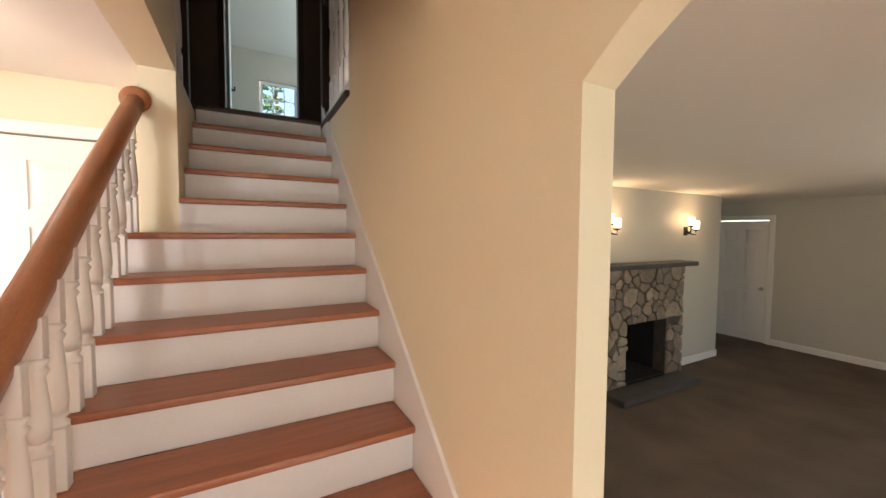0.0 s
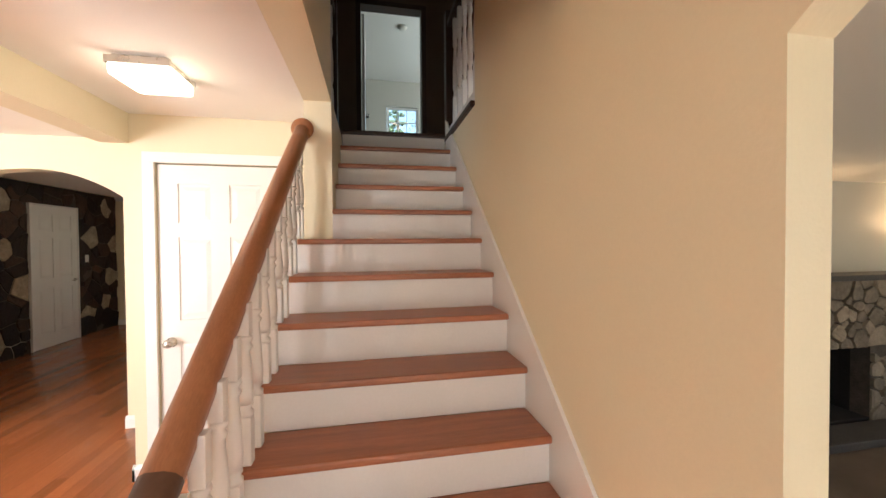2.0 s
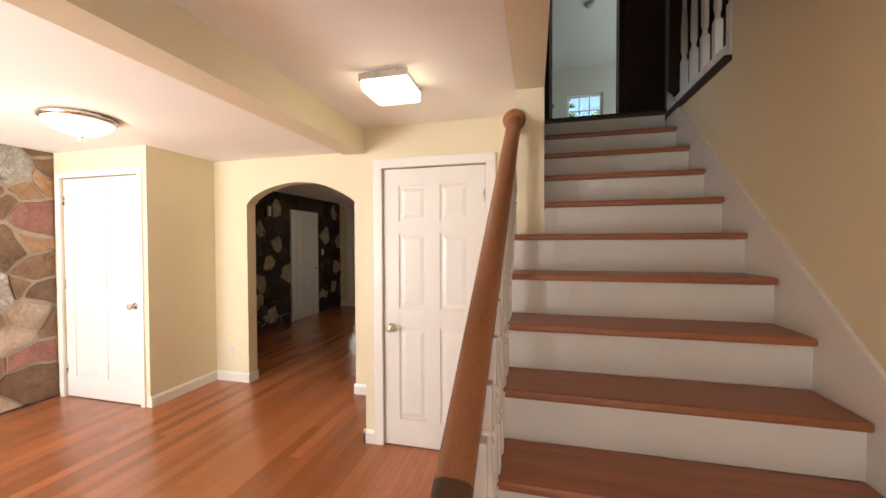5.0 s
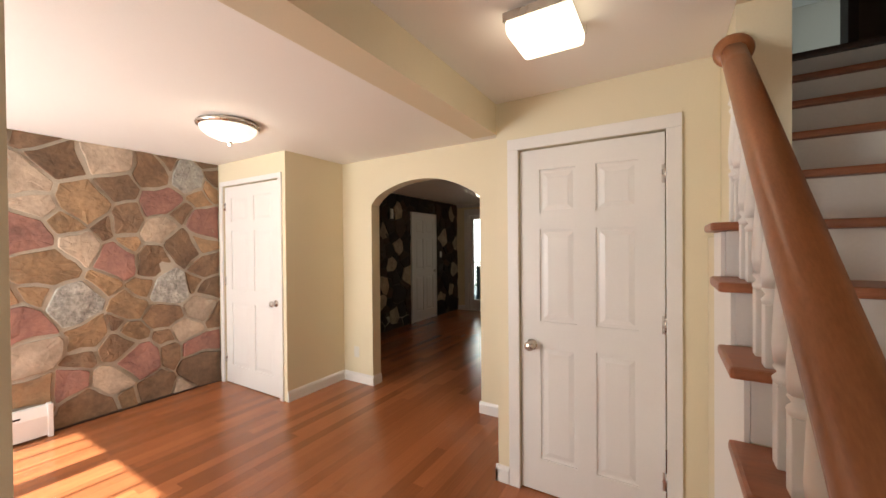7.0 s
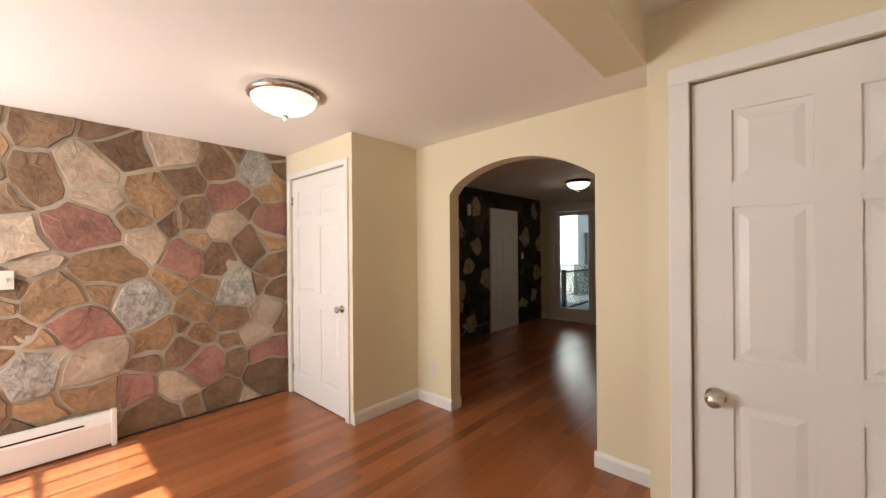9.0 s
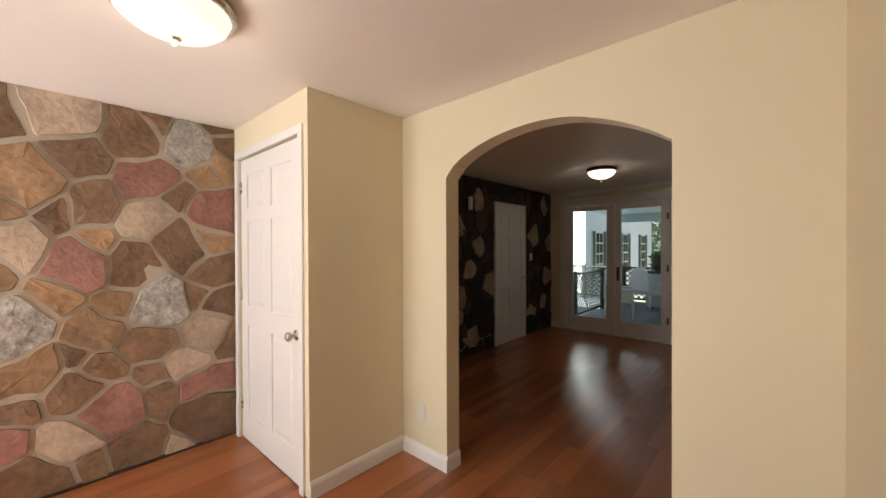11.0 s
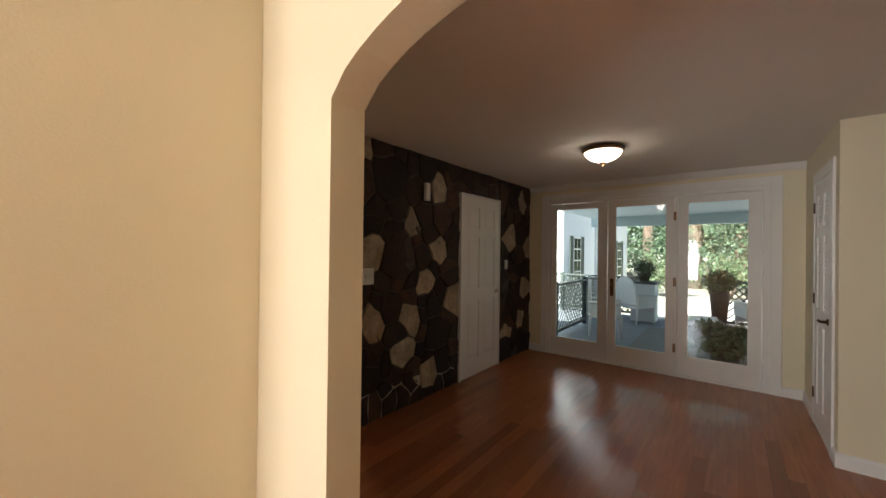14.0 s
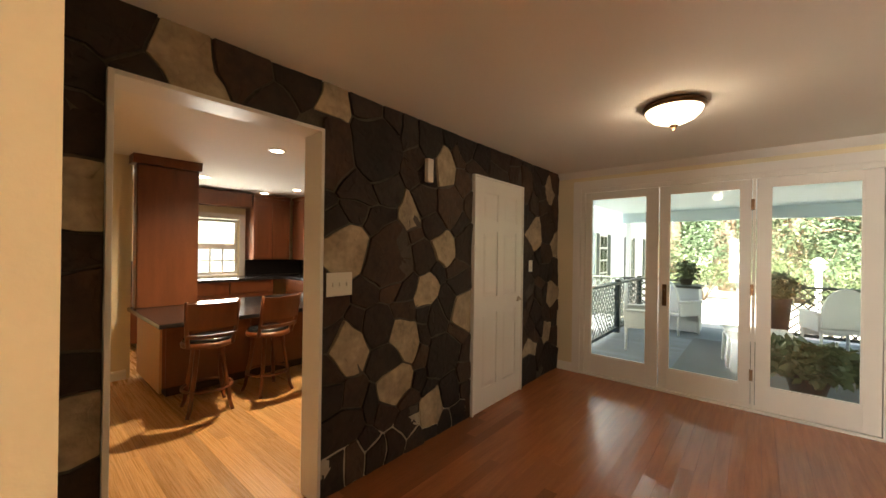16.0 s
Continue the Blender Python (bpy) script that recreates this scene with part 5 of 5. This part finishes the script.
def tree(x, y, h, r, seed, conifer):
    rg = random.Random(seed)
    g = thing("conifer_tree" if conifer else "leafy_tree", "tall conifer with layered dark needles" if conifer else "sunlit broadleaf tree with an open crown", "tree", pose(x, y, GZ), group="garden trees")
    bm = bmesh.new()
    tube(bm, [(0, 0, 0), (rg.uniform(-0.1, 0.1), 0, h * 0.3), (rg.uniform(-0.2, 0.2), rg.uniform(-0.2, 0.2), h * 0.7), (0, 0, h * 0.97)], [0.028 * h, 0.022 * h, 0.013 * h, 0.02], 9)
    for k in range(14):
        z = h * rg.uniform(0.25, 0.85)
        a = rg.uniform(0, 6.28)
        ln = r * (1.1 - z / h) if conifer else r * 0.8
        tube(bm, [(0, 0, z), (math.cos(a) * ln * 0.5, math.sin(a) * ln * 0.5, z + 0.1 * ln), (math.cos(a) * ln, math.sin(a) * ln, z + (-0.05 if conifer else 0.45) * ln)], [0.008 * h, 0.005 * h, 0.012], 5)
    part("trunk", bm, BARK, g, "rough brown trunk and limbs")
    bm = bmesh.new()
    if conifer:
        for k in range(46):
            f = k / 46
            z, a = h * (0.14 + 0.84 * f), k * 2.4 + rg.uniform(-0.4, 0.4)
            ln = r * (1 - f) * rg.uniform(0.6, 1.1) + 0.15
            for q in (0.4, 0.75, 1.0):
                leafy(bm, (math.cos(a) * ln * q, math.sin(a) * ln * q, z - 0.12 * ln * q), (0.32 * r * (1.1 - f), 0.32 * r * (1.1 - f), 0.16 * r * (1.1 - f)), 44, 0.22, rg, 0.5)
    else:
        for k in range(30):
            a, e = rg.uniform(0, 6.28), rg.uniform(-0.7, 1)
            c = (math.cos(a) * r * 0.75, math.sin(a) * r * 0.75, h * 0.64 + e * h * 0.30)
            leafy(bm, c, (r * 0.34, r * 0.34, h * 0.09), 150, 0.2, rg, 0.1)
    part("crown", bm, NEEDLE if conifer else LEAF, g, "crown of many small leaves")
    return g


for i, (x, y, h, r, con) in enumerate(((-3.9, 31, 15, 3.4, True), (-1.2, 27.0, 11, 3.0, True), (1.4, 30.5, 14, 3.4, True), (4.4, 28, 12, 3.2, True), (-6.8, 33, 15, 3.6, True), (2.8, 36, 16, 3.6, True), (-10.5, 36, 14, 4.0, False),
                                        (-1.5, 40, 17, 4.0, True), (7.5, 34, 14, 3.8, False), (-5.0, 42, 17, 4.2, False), (11.5, 38, 15, 4.2, True))):
    tree(x, y, h, r, 20 + i, con)


def shrub(x, y, r, h, seed):
    g = thing("shrub", "sunlit rounded garden shrub", "shrub", pose(x, y, GZ), group="garden shrubs")
    rg = random.Random(seed)
    bm = bmesh.new()
    for k in range(7):
        a = k * 0.9
        tube(bm, [(0, 0, 0), (math.cos(a) * r * 0.3, math.sin(a) * r * 0.3, h * 0.4), (math.cos(a) * r * 0.6, math.sin(a) * r * 0.6, h * 0.8)], [0.03, 0.02, 0.008], 5)
    part("stems", bm, BARK, g, "brown stems")
    bm = bmesh.new()
    for k in range(14):
        leafy(bm, (rg.uniform(-1, 1) * r * 0.6, rg.uniform(-1, 1) * r * 0.6, h * rg.uniform(0.3, 0.85)), (r * 0.42, r * 0.42, h * 0.24), 170, 0.11, rg)
    part("crown", bm, LEAF, g, "small green leaves")
    return g


for i, (x, y, r, h) in enumerate(((-4.4, 24.5, 1.5, 2.0), (-2.2, 24.0, 1.6, 2.2), (0.2, 24.5, 1.6, 1.9), (2.4, 24.0, 1.7, 2.3), (4.8, 24.8, 1.6, 2.0), (-0.8, 26.5, 1.8, 3.0), (-6.2, 25.5, 1.5, 2.4))):
    shrub(x, y, r, h, 60 + i)
lamp = thing("lantern_post", "white garden post with a small roofed lantern", "garden lantern", pose(-1.35, 17.5, GZ))
boxpart("post", SIDING, lamp, -0.06, -0.06, 0, 0.06, 0.06, 1.75, bev=0.006)
bm = bmesh.new()
lathe(bm, [(0.10, 1.75), (0.11, 1.78), (0.13, 1.94), (0.19, 1.96), (0.06, 2.08), (0.0001, 2.11)], seg=8)
part("lantern", bm, SIDING, lamp, "white roofed lantern head")
backdrop_trees = bmesh.new()
leafy(backdrop_trees, (0, 62, 5), (60, 3.0, 8), 22000, 0.8, random.Random(99))
woods = part("far_woods", backdrop_trees, NEEDLE)
tagged(woods, "dense dark far woods behind the garden", "woods", "", "stuff")

# kitchen window view
fence = thing("board_fence", "pale board fence outside the kitchen window", "fence", kind="")
for i in range(24):
    boxpart("board", SIDING, fence, -13.02, 1.0 + i * 0.42, GZ, -12.98, 1.41 + i * 0.42, 1.35)

# ---- floor boards ----
def unit_board():
    bm = bmesh.new()
    a = [bm.verts.new(p) for p in ((0, 0, -0.012), (1, 0, -0.012), (1, 1, -0.012), (0, 1, -0.012))]
    b = [bm.verts.new(p) for p in ((0, 0, -0.0008), (1, 0, -0.0008), (1, 1, -0.0008), (0, 1, -0.0008))]
    c = [bm.verts.new(p) for p in ((0.007, 0.0005, 0), (0.993, 0.0005, 0), (0.993, 0.9995, 0), (0.007, 0.9995, 0))]
    bm.faces.new(c)
    for lo, hi in ((a, b), (b, c)):
        for k in range(4):
            bm.faces.new((lo[k], lo[(k + 1) % 4], hi[(k + 1) % 4], hi[k]))
    me = bpy.data.meshes.new("board")
    bm.to_mesh(me)
    bm.free()
    return me


def boards(parent, material, x0, y0, x1, y1, width, along_y, near_box, most=290, z=0.0):
    """Strip flooring: boards near the walk are pieces, the others one joined mesh."""
    me = unit_board()
    me.materials.append(material)
    rest, verts, faces, count = random.Random(3), [], [], 0
    rows = int(((x1 - x0) if along_y else (y1 - y0)) / width)
    lo, hi = (y0, y1) if along_y else (x0, x1)
    for r in range(rows):
        p = lo - rest.uniform(0, 1.2)
        while p < hi:
            q = p + rest.uniform(0.7, 1.9)
            a, b = max(p, lo), min(q, hi)
            if b - a > 0.02:
                if along_y:
                    bx, by, w, l = x0 + r * width, a, width, b - a
                else:
                    bx, by, w, l = a, y0 + r * width, b - a, width
                mx, my = bx + w / 2, by + l / 2
                if near_box[0] < mx < near_box[2] and near_box[1] < my < near_box[3] and count < most:
                    ob = new("board", me)
                    ob.parent = parent
                    ob.location, ob.scale = (bx, by, z), (w, l, 1)
                    count += 1
                else:
                    k = len(verts)
                    e = 0.0004
                    verts += [(bx + e, by + e, z), (bx + w - e, by + e, z), (bx + w - e, by + l - e, z), (bx + e, by + l - e, z)]
                    verts += [(vx, vy, z - 0.012) for vx, vy, vz in verts[k:k + 4]]
                    faces += [(k, k + 1, k + 2, k + 3)] + [(k + j + 4, k + (j + 1) % 4 + 4, k + (j + 1) % 4, k + j) for j in range(4)]
            p = q
    if verts:
        jm = bpy.data.meshes.new("boards")
        jm.from_pydata(verts, [], faces)
        jm.materials.append(material)
        ob = new("boards", jm)
        ob.parent = parent
        ob["kind"] = "stuff"


boards(bpy.data.objects["floor"], OAK, -4.5, -0.6, 0.85, 8.34, 0.083, True, (-4.5, 1.2, -1.0, 6.2))
boards(bpy.data.objects["kitchen_floor"], KOAK, -9.5, 3.5, -4.5, 7.75, 0.083, False, (-7.0, 4.0, -4.5, 6.5), 200)
boards(deckslab, DECK, -8.0, 8.5, 4.0, 13.4, 0.14, False, (-5.0, 8.5, -0.5, 13.4), 200, PZ - 0.018)
